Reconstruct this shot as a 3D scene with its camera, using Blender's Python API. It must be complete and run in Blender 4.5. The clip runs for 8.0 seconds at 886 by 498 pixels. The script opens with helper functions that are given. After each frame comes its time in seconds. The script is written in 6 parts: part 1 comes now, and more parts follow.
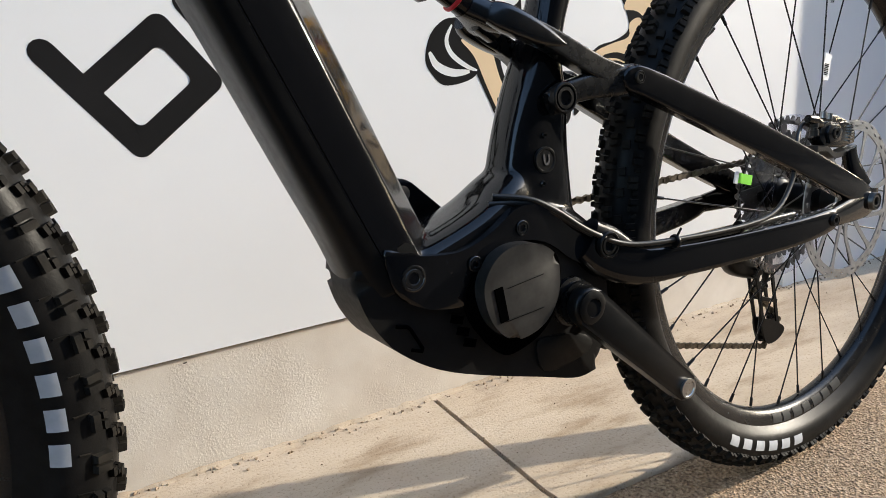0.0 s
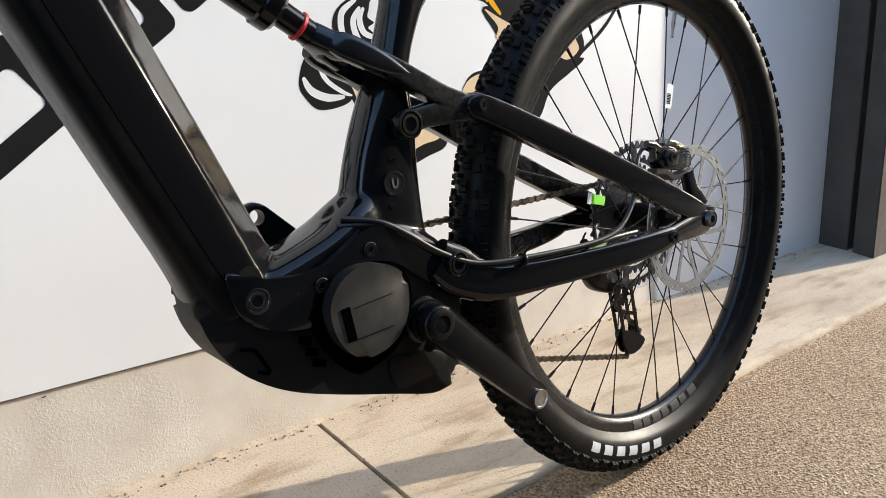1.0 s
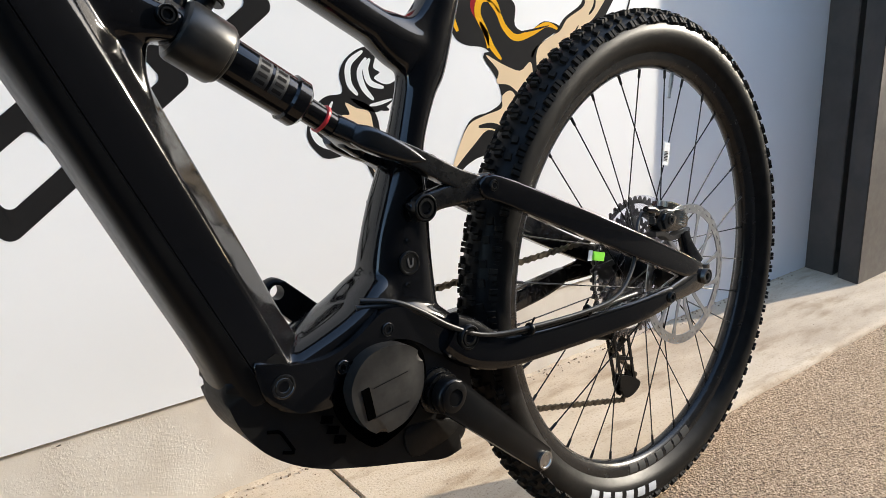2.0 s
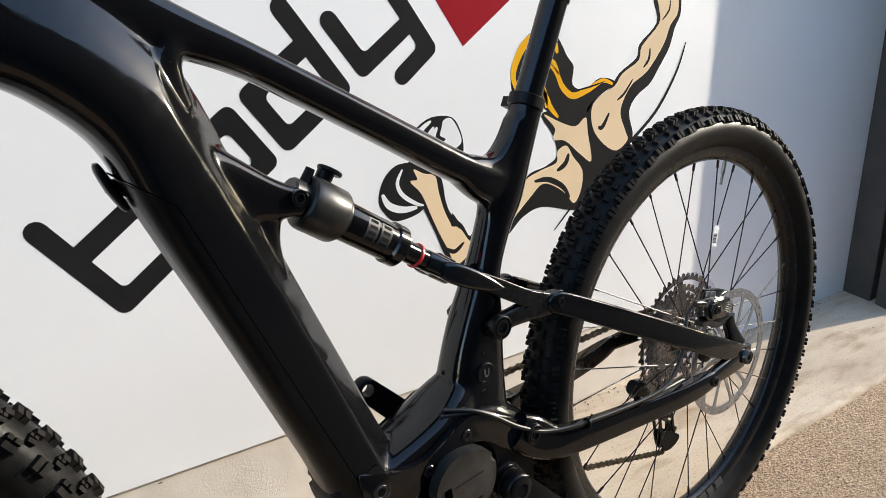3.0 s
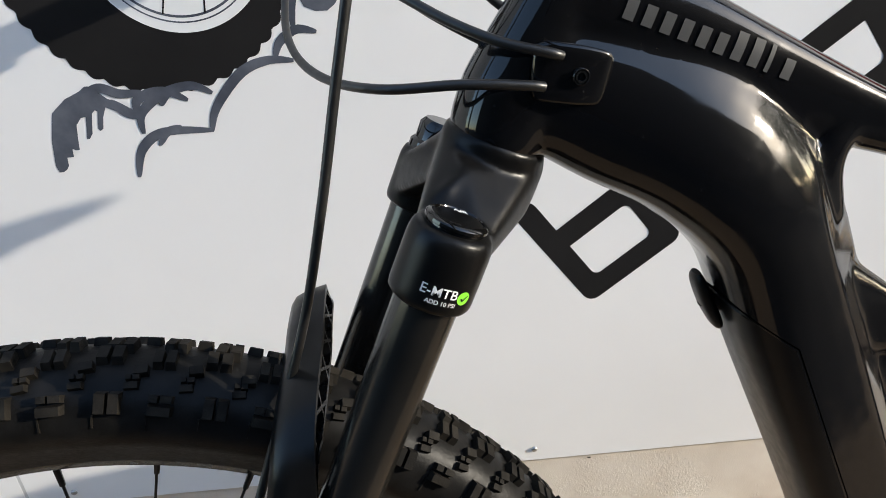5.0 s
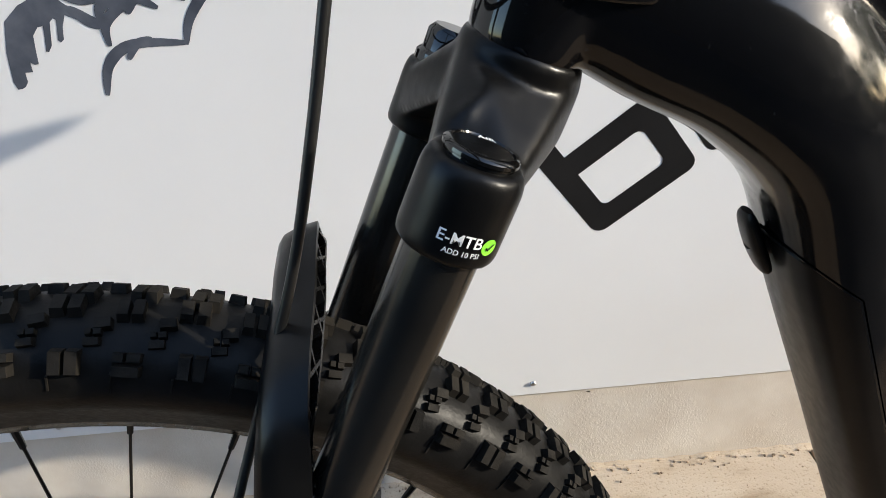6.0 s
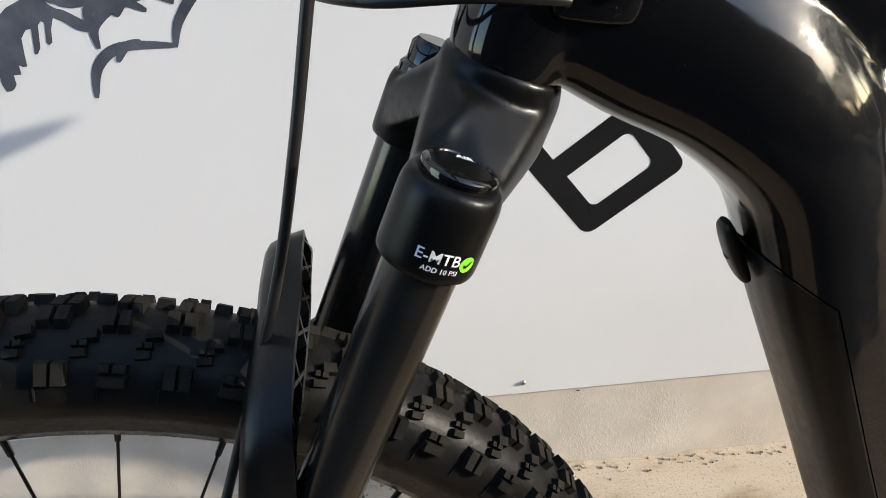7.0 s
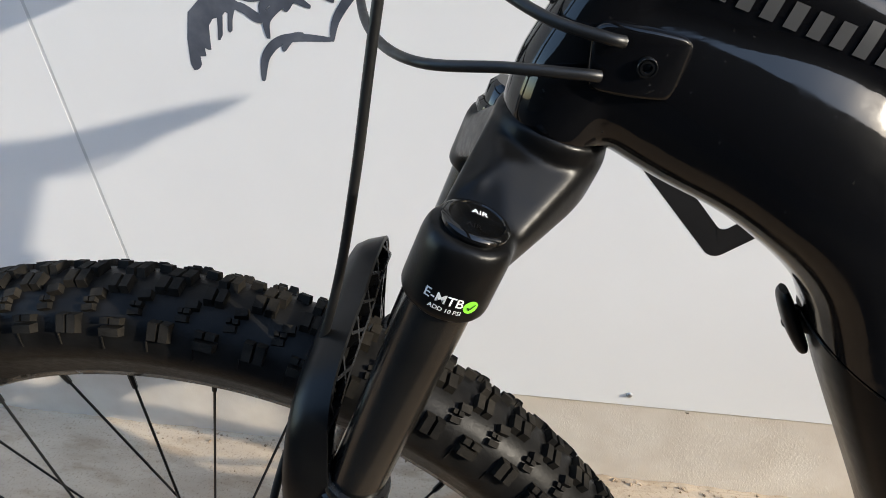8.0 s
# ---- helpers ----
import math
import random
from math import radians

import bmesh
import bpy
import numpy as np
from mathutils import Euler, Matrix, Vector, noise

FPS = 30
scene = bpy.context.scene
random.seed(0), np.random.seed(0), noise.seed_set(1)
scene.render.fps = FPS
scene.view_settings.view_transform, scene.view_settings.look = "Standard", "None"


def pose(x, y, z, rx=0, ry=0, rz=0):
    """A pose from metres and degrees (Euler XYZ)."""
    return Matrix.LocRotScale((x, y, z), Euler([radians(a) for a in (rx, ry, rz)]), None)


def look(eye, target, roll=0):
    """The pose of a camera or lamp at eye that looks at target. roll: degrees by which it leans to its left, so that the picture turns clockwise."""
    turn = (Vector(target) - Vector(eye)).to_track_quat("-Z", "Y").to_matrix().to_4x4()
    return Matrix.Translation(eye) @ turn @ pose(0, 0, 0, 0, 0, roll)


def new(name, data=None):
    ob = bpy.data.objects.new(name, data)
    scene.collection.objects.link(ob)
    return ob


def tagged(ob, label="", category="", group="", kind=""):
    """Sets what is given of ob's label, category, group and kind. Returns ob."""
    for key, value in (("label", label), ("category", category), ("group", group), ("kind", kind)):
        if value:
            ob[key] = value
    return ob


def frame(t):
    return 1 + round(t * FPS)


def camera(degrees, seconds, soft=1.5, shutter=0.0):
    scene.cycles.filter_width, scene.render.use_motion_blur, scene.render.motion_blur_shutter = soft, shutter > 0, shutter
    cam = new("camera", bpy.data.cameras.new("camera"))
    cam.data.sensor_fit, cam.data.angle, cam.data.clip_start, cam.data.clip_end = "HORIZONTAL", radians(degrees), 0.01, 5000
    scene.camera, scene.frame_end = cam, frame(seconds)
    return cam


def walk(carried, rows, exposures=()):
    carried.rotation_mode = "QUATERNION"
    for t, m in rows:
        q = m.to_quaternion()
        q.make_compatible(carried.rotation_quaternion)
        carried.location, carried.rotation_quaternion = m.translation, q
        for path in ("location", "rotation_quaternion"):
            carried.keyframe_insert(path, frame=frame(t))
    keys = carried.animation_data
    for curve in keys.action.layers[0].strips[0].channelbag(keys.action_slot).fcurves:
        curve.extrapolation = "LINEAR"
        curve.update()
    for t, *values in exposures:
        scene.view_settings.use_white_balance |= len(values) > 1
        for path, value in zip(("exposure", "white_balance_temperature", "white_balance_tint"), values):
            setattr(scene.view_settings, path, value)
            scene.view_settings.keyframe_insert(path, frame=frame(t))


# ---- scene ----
from mathutils.bvhtree import BVHTree

# camera
cam = camera(66.28, 8.0, 0.75)
PATH = [
    (0.0, -0.3897, -0.4083, 0.5701, 74.49, 3.53, -28.98),
    (0.2, -0.3720, -0.4200, 0.5670, 75.12, 2.80, -31.56),
    (0.5, -0.3623, -0.4384, 0.5688, 75.71, 2.85, -34.30),
    (1.0, -0.3496, -0.4553, 0.5707, 75.95, 2.79, -36.24),
    (1.2, -0.3469, -0.4569, 0.5737, 75.91, 2.71, -37.03),
    (2.3, -0.3894, -0.4507, 0.7032, 75.32, 2.00, -37.06),
    (2.5, -0.3995, -0.4521, 0.7365, 74.42, 1.84, -36.24),
    (3.0, -0.4357, -0.4582, 0.8425, 72.59, 1.33, -34.31),
    (3.5, -0.4775, -0.4106, 0.9603, 68.71, 0.68, -28.35),
    (3.7, -0.4900, -0.3850, 0.9910, 67.48, 1.02, -23.80),
    (4.0, -0.5020, -0.3567, 1.0067, 66.50, 2.00, -17.98),
    (4.2, -0.5040, -0.3340, 1.0070, 65.77, 2.55, -14.17),
    (4.5, -0.5119, -0.3029, 0.9970, 65.15, 3.78, -8.89),
    (4.7, -0.5230, -0.2790, 0.9840, 64.77, 4.07, -5.65),
    (5.0, -0.5311, -0.2368, 0.9638, 63.31, 3.71, -3.56),
    (5.2, -0.5375, -0.2114, 0.9612, 62.03, 3.62, -3.25),
    (6.3, -0.5407, -0.1807, 0.9387, 56.25, 2.83, -4.46),
    (6.5, -0.5401, -0.1800, 0.9427, 56.25, 2.79, -4.49),
    (7.0, -0.5344, -0.1817, 0.9516, 56.42, 2.77, -4.61),
    (7.3, -0.5210, -0.1780, 0.9570, 56.79, 2.76, -4.00),
    (7.5, -0.5082, -0.1705, 0.9610, 57.18, 3.00, -0.90),
    (7.7, -0.4950, -0.1690, 0.9660, 57.03, 3.69, 4.21),
    (8.0, -0.4728, -0.1899, 0.9882, 55.28, 4.06, 11.15),
]
walk(cam, [(t, pose(x, y, z, rx, ry, rz)) for t, x, y, z, rx, ry, rz in PATH], exposures=[(0.0, 0.64), (0.5, 0.74), (1.0, 0.78), (2.5, 0.79), (3.0, 0.73), (3.5, 0.60), (4.2, 0.54), (5.0, 0.56), (8.0, 0.59)])

# daylight: low warm sun from the yard side, clear sky
SUN_FROM = Vector((3.88, -1.0, 1.29)).normalized()
world = bpy.data.worlds.new("sky")
scene.world = world
world.use_nodes = True
wn = world.node_tree.nodes
sky = wn.new("ShaderNodeTexSky")
sky.sky_type = "NISHITA"
sky.sun_disc = False
sky.dust_density = 0.8
sky.ozone_density = 1.2
sky.sun_elevation = math.asin(SUN_FROM.z)
sky.sun_rotation = math.atan2(SUN_FROM.x, SUN_FROM.y)
world.node_tree.links.new(sky.outputs[0], wn["Background"].inputs[0])
wn["Background"].inputs[1].default_value = 0.46
sun_data = bpy.data.lights.new("sun", "SUN")
sun_data.energy = 4.65
sun_data.angle = radians(0.53)
sun_data.color = (1.0, 0.918, 0.775)
sun = new("sun", sun_data)
sun.matrix_world = look((8.0, -3.0, 3.0), Vector((8.0, -3.0, 3.0)) - SUN_FROM)


# ---------------------------------------------------------------- materials
def material(name, base, rough=0.5, metal=0.0, coat=0.0, spec=0.5):
    m = bpy.data.materials.new(name)
    m.use_nodes = True
    b = m.node_tree.nodes["Principled BSDF"]
    b.inputs["Base Color"].default_value = (*base, 1.0)
    b.inputs["Roughness"].default_value = rough
    b.inputs["Metallic"].default_value = metal
    b.inputs["Coat Weight"].default_value = coat
    b.inputs["Coat Roughness"].default_value = 0.03
    b.inputs["Specular IOR Level"].default_value = spec
    return m


def noise_node(m, scale, detail=4.0, rough=0.55):
    t = m.node_tree
    if "Texture Coordinate" not in t.nodes:
        t.nodes.new("ShaderNodeTexCoord")
    n = t.nodes.new("ShaderNodeTexNoise")
    n.inputs["Scale"].default_value = scale
    n.inputs["Detail"].default_value = detail
    n.inputs["Roughness"].default_value = rough
    t.links.new(t.nodes["Texture Coordinate"].outputs["Object"], n.inputs["Vector"])
    return n


def ramp(m, src, stops):
    r = m.node_tree.nodes.new("ShaderNodeValToRGB")
    while len(r.color_ramp.elements) < len(stops):
        r.color_ramp.elements.new(0.5)
    for e, (p, c) in zip(r.color_ramp.elements, stops):
        e.position = p
        e.color = (*c, 1.0) if not isinstance(c, float) else (c, c, c, 1.0)
    m.node_tree.links.new(src, r.inputs[0])
    return r.outputs[0]


def set_in(m, socket, src):
    m.node_tree.links.new(src, m.node_tree.nodes["Principled BSDF"].inputs[socket])


def mix(m, a, b, fac, blend="MIX"):
    n = m.node_tree.nodes.new("ShaderNodeMix")
    n.data_type, n.blend_type = "RGBA", blend
    if isinstance(fac, float):
        n.inputs[0].default_value = fac
    else:
        m.node_tree.links.new(fac, n.inputs[0])
    for slot, v in ((6, a), (7, b)):
        if isinstance(v, tuple):
            n.inputs[slot].default_value = (*v, 1.0)
        else:
            m.node_tree.links.new(v, n.inputs[slot])
    return n.outputs[2]


def add_bump(m, height, strength=0.3, distance=0.002, chain=None):
    b = m.node_tree.nodes.new("ShaderNodeBump")
    b.inputs["Strength"].default_value = strength
    b.inputs["Distance"].default_value = distance
    m.node_tree.links.new(height, b.inputs["Height"])
    if chain:
        m.node_tree.links.new(chain, b.inputs["Normal"])
    set_in(m, "Normal", b.outputs[0])
    return b.outputs[0]


def noisy(name, c1, c2, scale, rough=0.5, rough2=None, metal=0.0, coat=0.0, bump=0.0, bscale=None, dist=0.001, spec=0.5):
    """Two tones mixed by noise, roughness that wanders, fine relief."""
    m = material(name, c1, rough, metal, coat, spec)
    n = noise_node(m, scale, 6.0)
    set_in(m, "Base Color", ramp(m, n.outputs[0], ((0.35, c1), (0.68, c2))))
    n2 = noise_node(m, scale * 3.7, 4.0)
    set_in(m, "Roughness", ramp(m, n2.outputs[0], ((0.3, rough), (0.75, rough2 or rough))))
    if bump:
        n3 = noise_node(m, bscale or scale * 8, 5.0)
        add_bump(m, n3.outputs[0], bump, dist)
    return m


M_GLOSS = material("gloss_black_carbon", (0.0024, 0.0024, 0.0029), 0.40, 0.0, 1.0, 0.012)
M_GLOSS.node_tree.nodes["Principled BSDF"].inputs["Coat IOR"].default_value = 1.41
_n = noise_node(M_GLOSS, 11.0, 6.0, 0.65)
_d = noise_node(M_GLOSS, 70.0, 5.0, 0.7)
_mul = M_GLOSS.node_tree.nodes.new("ShaderNodeMath")
_mul.operation = "MULTIPLY"
M_GLOSS.node_tree.links.new(_n.outputs[0], _mul.inputs[0])
M_GLOSS.node_tree.links.new(_d.outputs[0], _mul.inputs[1])
_dust = noise_node(M_GLOSS, 420.0, 3.0, 0.6)
set_in(M_GLOSS, "Base Color", ramp(M_GLOSS, _dust.outputs[0], ((0.66, (0.0026, 0.0026, 0.0031)), (0.74, (0.012, 0.0115, 0.011)), (0.80, (0.05, 0.048, 0.045)))))
set_in(M_GLOSS, "Coat Roughness", ramp(M_GLOSS, _mul.outputs[0], ((0.20, 0.05), (0.30, 0.12), (0.46, 0.26))))
add_bump(M_GLOSS, noise_node(M_GLOSS, 34.0, 2.0).outputs[0], 0.03, 0.001)
M_SATIN = noisy("satin_black_plastic", (0.0028, 0.0028, 0.003), (0.0048, 0.0048, 0.0048), 40, 0.28, 0.38, bump=0.15, bscale=900, dist=0.0003, spec=0.17)
M_MATTE = noisy("matte_black_paint", (0.0032, 0.0032, 0.0034), (0.0055, 0.0055, 0.0056), 30, 0.24, 0.33, bump=0.1, bscale=1200, dist=0.0002, spec=0.38)
M_SKID = noisy("matte_black_moulding", (0.0030, 0.0030, 0.0032), (0.0055, 0.0054, 0.0052), 45, 0.46, 0.58, bump=0.2, bscale=800, dist=0.0003, spec=0.16)
M_RUBBER = noisy("tyre_rubber", (0.0045, 0.0044, 0.0043), (0.010, 0.0095, 0.009), 60, 0.34, 0.46, spec=0.10, bump=0.3, bscale=500, dist=0.0005)
M_TREAD = noisy("worn_tread_rubber", (0.0036, 0.0034, 0.0031), (0.020, 0.0172, 0.0135), 38, 0.6, 0.85, spec=0.10, bump=0.4, bscale=400, dist=0.0008)
M_RIM = noisy("anodised_rim", (0.0045, 0.0045, 0.005), (0.008, 0.008, 0.008), 20, 0.2, 0.3, spec=0.3)
M_STEEL = noisy("brushed_steel", (0.46, 0.46, 0.45), (0.34, 0.335, 0.33), 80, 0.25, 0.4, metal=1.0)
M_DARKSTEEL = noisy("dark_steel", (0.11, 0.107, 0.103), (0.06, 0.058, 0.056), 90, 0.3, 0.45, metal=1.0)
M_CHAIN = noisy("chain_steel", (0.20, 0.17, 0.13), (0.07, 0.058, 0.045), 160, 0.35, 0.55, metal=1.0)
M_CABLE = noisy("cable_sleeve", (0.005, 0.005, 0.005), (0.009, 0.009, 0.009), 60, 0.38, 0.5)
M_GRAPH = noisy("graphite_anodised", (0.030, 0.029, 0.0275), (0.050, 0.048, 0.045), 60, 0.30, 0.42, metal=0.6)
M_STANCHION = noisy("stanchion_coating", (0.006, 0.0056, 0.005), (0.010, 0.0095, 0.0085), 30, 0.16, 0.22)
M_DECAL = material("grey_decal", (0.024, 0.024, 0.024), 0.5, 0.0, 0.0, 0.3)
M_COG = noisy("dark_cog_steel", (0.10, 0.098, 0.096), (0.055, 0.053, 0.052), 70, 0.30, 0.45, metal=0.9)
M_MARK = material("dark_grey_print", (0.046, 0.046, 0.047), 0.5, 0.0, 0.0, 0.3)
M_MASTIC = noisy("grey_joint_mastic", (0.58, 0.58, 0.575), (0.48, 0.48, 0.47), 30, 0.7, 0.8)
M_CAP = material("polished_black_cap", (0.003, 0.003, 0.003), 0.08)
M_WHITE = material("white_print", (0.75, 0.75, 0.74), 0.5)
M_SIDEPRINT = noisy("off_white_print", (0.46, 0.47, 0.48), (0.36, 0.37, 0.38), 60, 0.55, 0.65)
M_GREEN = material("green_print", (0.22, 0.72, 0.04), 0.5)
M_RED = material("red_ring", (0.55, 0.02, 0.03), 0.4)
M_CLEAR = material("clear_plastic", (0.86, 0.88, 0.97), 0.03)
M_CLEAR.node_tree.nodes["Principled BSDF"].inputs["Transmission Weight"].default_value = 1.0
M_CLEAR.node_tree.nodes["Principled BSDF"].inputs["IOR"].default_value = 1.36
M_BOLT = noisy("black_bolt", (0.004, 0.004, 0.004), (0.007, 0.007, 0.007), 80, 0.14, 0.24, spec=0.6)
# near-black that puts the shade of gaps and recesses into the colour
M_GAPSHADE = material("recess_shade_black", (0.0008, 0.0008, 0.0008), 0.95, 0.0, 0.0, 0.0)
M_ROTOR = noisy("ground_rotor_steel", (0.44, 0.455, 0.48), (0.31, 0.32, 0.34), 120, 0.32, 0.44, metal=1.0)
M_SPOKE = material("black_spoke", (0.012, 0.012, 0.012), 0.35, 0.6)

# wall paint, plaster, concrete, asphalt
M_WALL = noisy("white_wall_paint", (0.80, 0.795, 0.785), (0.745, 0.74, 0.73), 1.7, 0.5, 0.62, bump=0.05, bscale=160, dist=0.0006)
M_PLINTH = noisy("sandy_plaster", (0.67, 0.61, 0.53), (0.56, 0.49, 0.41), 9.0, 0.8, 0.9)
_pm = ramp(M_PLINTH, noise_node(M_PLINTH, 5.5, 5.0, 0.65).outputs[0], ((0.46, 0.0), (0.60, 1.0)))
_pg = noise_node(M_PLINTH, 330.0, 3.0, 0.5)
_ph = M_PLINTH.node_tree.nodes.new("ShaderNodeMath")
_ph.operation = "MULTIPLY"
M_PLINTH.node_tree.links.new(_pm, _ph.inputs[0])
M_PLINTH.node_tree.links.new(ramp(M_PLINTH, _pg.outputs[0], ((0.46, 0.0), (0.60, 1.0))), _ph.inputs[1])
_pb = add_bump(M_PLINTH, _ph.outputs[0], 0.26, 0.0015)
add_bump(M_PLINTH, noise_node(M_PLINTH, 420.0, 4.0).outputs[0], 0.18, 0.0009, _pb)
M_SLAB = material("worn_concrete", (0.5, 0.4, 0.3), 0.9)
_s1 = noise_node(M_SLAB, 3.6, 7.0, 0.62)
_s2 = noise_node(M_SLAB, 19.0, 6.0, 0.6)
_map = M_SLAB.node_tree.nodes.new("ShaderNodeMapping")
_map.inputs["Scale"].default_value = (0.3, 1.0, 1.0)
M_SLAB.node_tree.links.new(M_SLAB.node_tree.nodes["Texture Coordinate"].outputs["Object"], _map.inputs["Vector"])
for _k in (_s1, _s2):
    M_SLAB.node_tree.links.new(_map.outputs[0], _k.inputs["Vector"])
_s3 = noise_node(M_SLAB, 230.0, 4.0, 0.6)
_c1 = ramp(M_SLAB, _s1.outputs[0], ((0.32, (0.36, 0.275, 0.195)), (0.50, (0.53, 0.43, 0.32)), (0.68, (0.62, 0.525, 0.41))))
_c2 = ramp(M_SLAB, _s2.outputs[0], ((0.30, (0.62, 0.55, 0.47)), (0.47, (0.93, 0.91, 0.88)), (0.70, (1.0, 1.0, 1.0))))
_c3 = ramp(M_SLAB, _s3.outputs[0], ((0.28, (0.62, 0.58, 0.53)), (0.45, (1.0, 1.0, 1.0))))
set_in(M_SLAB, "Base Color", mix(M_SLAB, mix(M_SLAB, _c1, _c2, 1.0, "MULTIPLY"), _c3, 1.0, "MULTIPLY"))
_sb = add_bump(M_SLAB, _s3.outputs[0], 0.45, 0.0018)
add_bump(M_SLAB, _s2.outputs[0], 0.35, 0.004, _sb)
M_GRIT = noisy("dry_grit", (0.42, 0.33, 0.23), (0.16, 0.10, 0.06), 90, 0.9, 0.95, bump=0.4, bscale=500)
M_DOOR = noisy("dark_brown_metal", (0.050, 0.042, 0.037), (0.072, 0.060, 0.052), 14, 0.4, 0.55)
M_RENDER = noisy("dark_brown_render", (0.022, 0.020, 0.019), (0.036, 0.032, 0.03), 3.0, 0.75, 0.85)

M_ASPH = material("coarse_asphalt", (0.2, 0.17, 0.14), 0.9)
_v = M_ASPH.node_tree.nodes.new("ShaderNodeTexVoronoi")
_v.inputs["Scale"].default_value = 280.0
_c = noise_node(M_ASPH, 5.0, 5.0)
_c2 = noise_node(M_ASPH, 190.0, 3.0)
M_ASPH.node_tree.links.new(M_ASPH.node_tree.nodes["Texture Coordinate"].outputs["Object"], _v.inputs["Vector"])
_base = ramp(M_ASPH, _c2.outputs[0], ((0.30, (0.13, 0.082, 0.046)), (0.5, (0.39, 0.265, 0.16)), (0.72, (0.63, 0.46, 0.305))))
_tone = ramp(M_ASPH, _c.outputs[0], ((0.3, (0.85, 0.82, 0.78)), (0.7, (1.0, 1.0, 1.0))))
set_in(M_ASPH, "Base Color", mix(M_ASPH, _base, _tone, 1.0, "MULTIPLY"))
_b1 = add_bump(M_ASPH, _v.outputs["Distance"], 0.8, 0.006)
add_bump(M_ASPH, _c2.outputs[0], 0.8, 0.006, _b1)

M_BARK = noisy("grey_brown_bark", (0.16, 0.12, 0.085), (0.09, 0.065, 0.045), 20, 0.85, 0.95, bump=0.6, bscale=40, dist=0.01)
M_LEAF = noisy("dark_green_leaf", (0.035, 0.06, 0.018), (0.06, 0.085, 0.03), 3, 0.5, 0.65)
M_BLACKPAINT = noisy("black_mural_paint", (0.012, 0.0115, 0.0115), (0.018, 0.017, 0.017), 6, 0.8, 0.9, spec=0.06)
# unseen yard ground, darkened so the frame paint reflects less light
M_DARKYARD = noisy("unseen_yard_dark", (0.034, 0.033, 0.032), (0.048, 0.046, 0.044), 3, 0.9, 0.95, bump=0.5, bscale=90, dist=0.004, spec=0.15)
M_REDPAINT = noisy("dark_red_mural_paint", (0.30, 0.008, 0.016), (0.25, 0.008, 0.014), 6, 0.75, 0.85, spec=0.06)
M_TANPAINT = noisy("tan_mural_paint", (0.76, 0.57, 0.36), (0.71, 0.53, 0.33), 6, 0.75, 0.85, spec=0.1)
M_ORANGEPAINT = noisy("orange_mural_paint", (0.84, 0.42, 0.012), (0.77, 0.38, 0.012), 6, 0.75, 0.85, spec=0.06)
M_GREYPAINT = noisy("slate_mural_paint", (0.055, 0.062, 0.08), (0.115, 0.125, 0.15), 22, 0.75, 0.85, spec=0.08)
M_RIMPAINT = noisy("white_mural_paint", (0.77, 0.77, 0.76), (0.71, 0.71, 0.70), 6, 0.7, 0.8, spec=0.2)


# ---------------------------------------------------------------- mesh helpers
def finish(bm, name, mat, smooth=True, sharp=40):
    bmesh.ops.recalc_face_normals(bm, faces=bm.faces[:])
    me = bpy.data.meshes.new(name)
    bm.to_mesh(me)
    bm.free()
    if mat:
        me.materials.append(mat)
    if smooth:
        me.shade_smooth()
        me.set_sharp_from_angle(angle=radians(sharp))
    return me


def part(name, bm, mat, parent=None, label="", smooth=True, sharp=40):
    ob = new(name, finish(bm, name, mat, smooth, sharp))
    if parent:
        ob.parent = parent
    if label:
        tagged(ob, label)
    return ob


def thing(name, bm, mat, label, category, group="", kind="", smooth=True, sharp=40):
    return tagged(part(name, bm, mat, None, "", smooth, sharp), label, category, group, kind)


def spline(pts, n=8):
    """Smooth curve through points (Catmull-Rom)."""
    p = [Vector(q) for q in pts]
    if len(p) < 3:
        return p
    out = []
    for i in range(len(p) - 1):
        a, b, c, d = p[max(i - 1, 0)], p[i], p[i + 1], p[min(i + 2, len(p) - 1)]
        for k in range(n):
            t = k / n
            out.append(0.5 * ((2 * b) + (c - a) * t + (2 * a - 5 * b + 4 * c - d) * t * t + (3 * b - a - 3 * c + d) * t ** 3))
    out.append(p[-1])
    return out


def ring_faces(bm, rings, closed=False, caps=True):
    n = len(rings[0])
    for a, b in zip(rings, rings[1:] + (rings[:1] if closed else [])):
        for i in range(n):
            bm.faces.new((a[i], a[(i + 1) % n], b[(i + 1) % n], b[i]))
    if caps and not closed:
        bm.faces.new(rings[0])
        bm.faces.new(rings[-1][::-1])


def add_tube(bm, pts, radius, seg=10, smooth_n=0):
    pts = spline(pts, smooth_n) if smooth_n else [Vector(p) for p in pts]
    rings = []
    side = None
    for i, p in enumerate(pts):
        t = (pts[min(i + 1, len(pts) - 1)] - pts[max(i - 1, 0)]).normalized()
        if side is None:
            side = t.orthogonal().normalized()
        side = (side - t * side.dot(t)).normalized()
        up = t.cross(side)
        r = radius[min(i, len(radius) - 1)] if isinstance(radius, (list, tuple)) else radius
        rings.append([bm.verts.new(p + (side * math.cos(a) + up * math.sin(a)) * r) for a in (2 * math.pi * k / seg for k in range(seg))])
    ring_faces(bm, rings)
    return bm


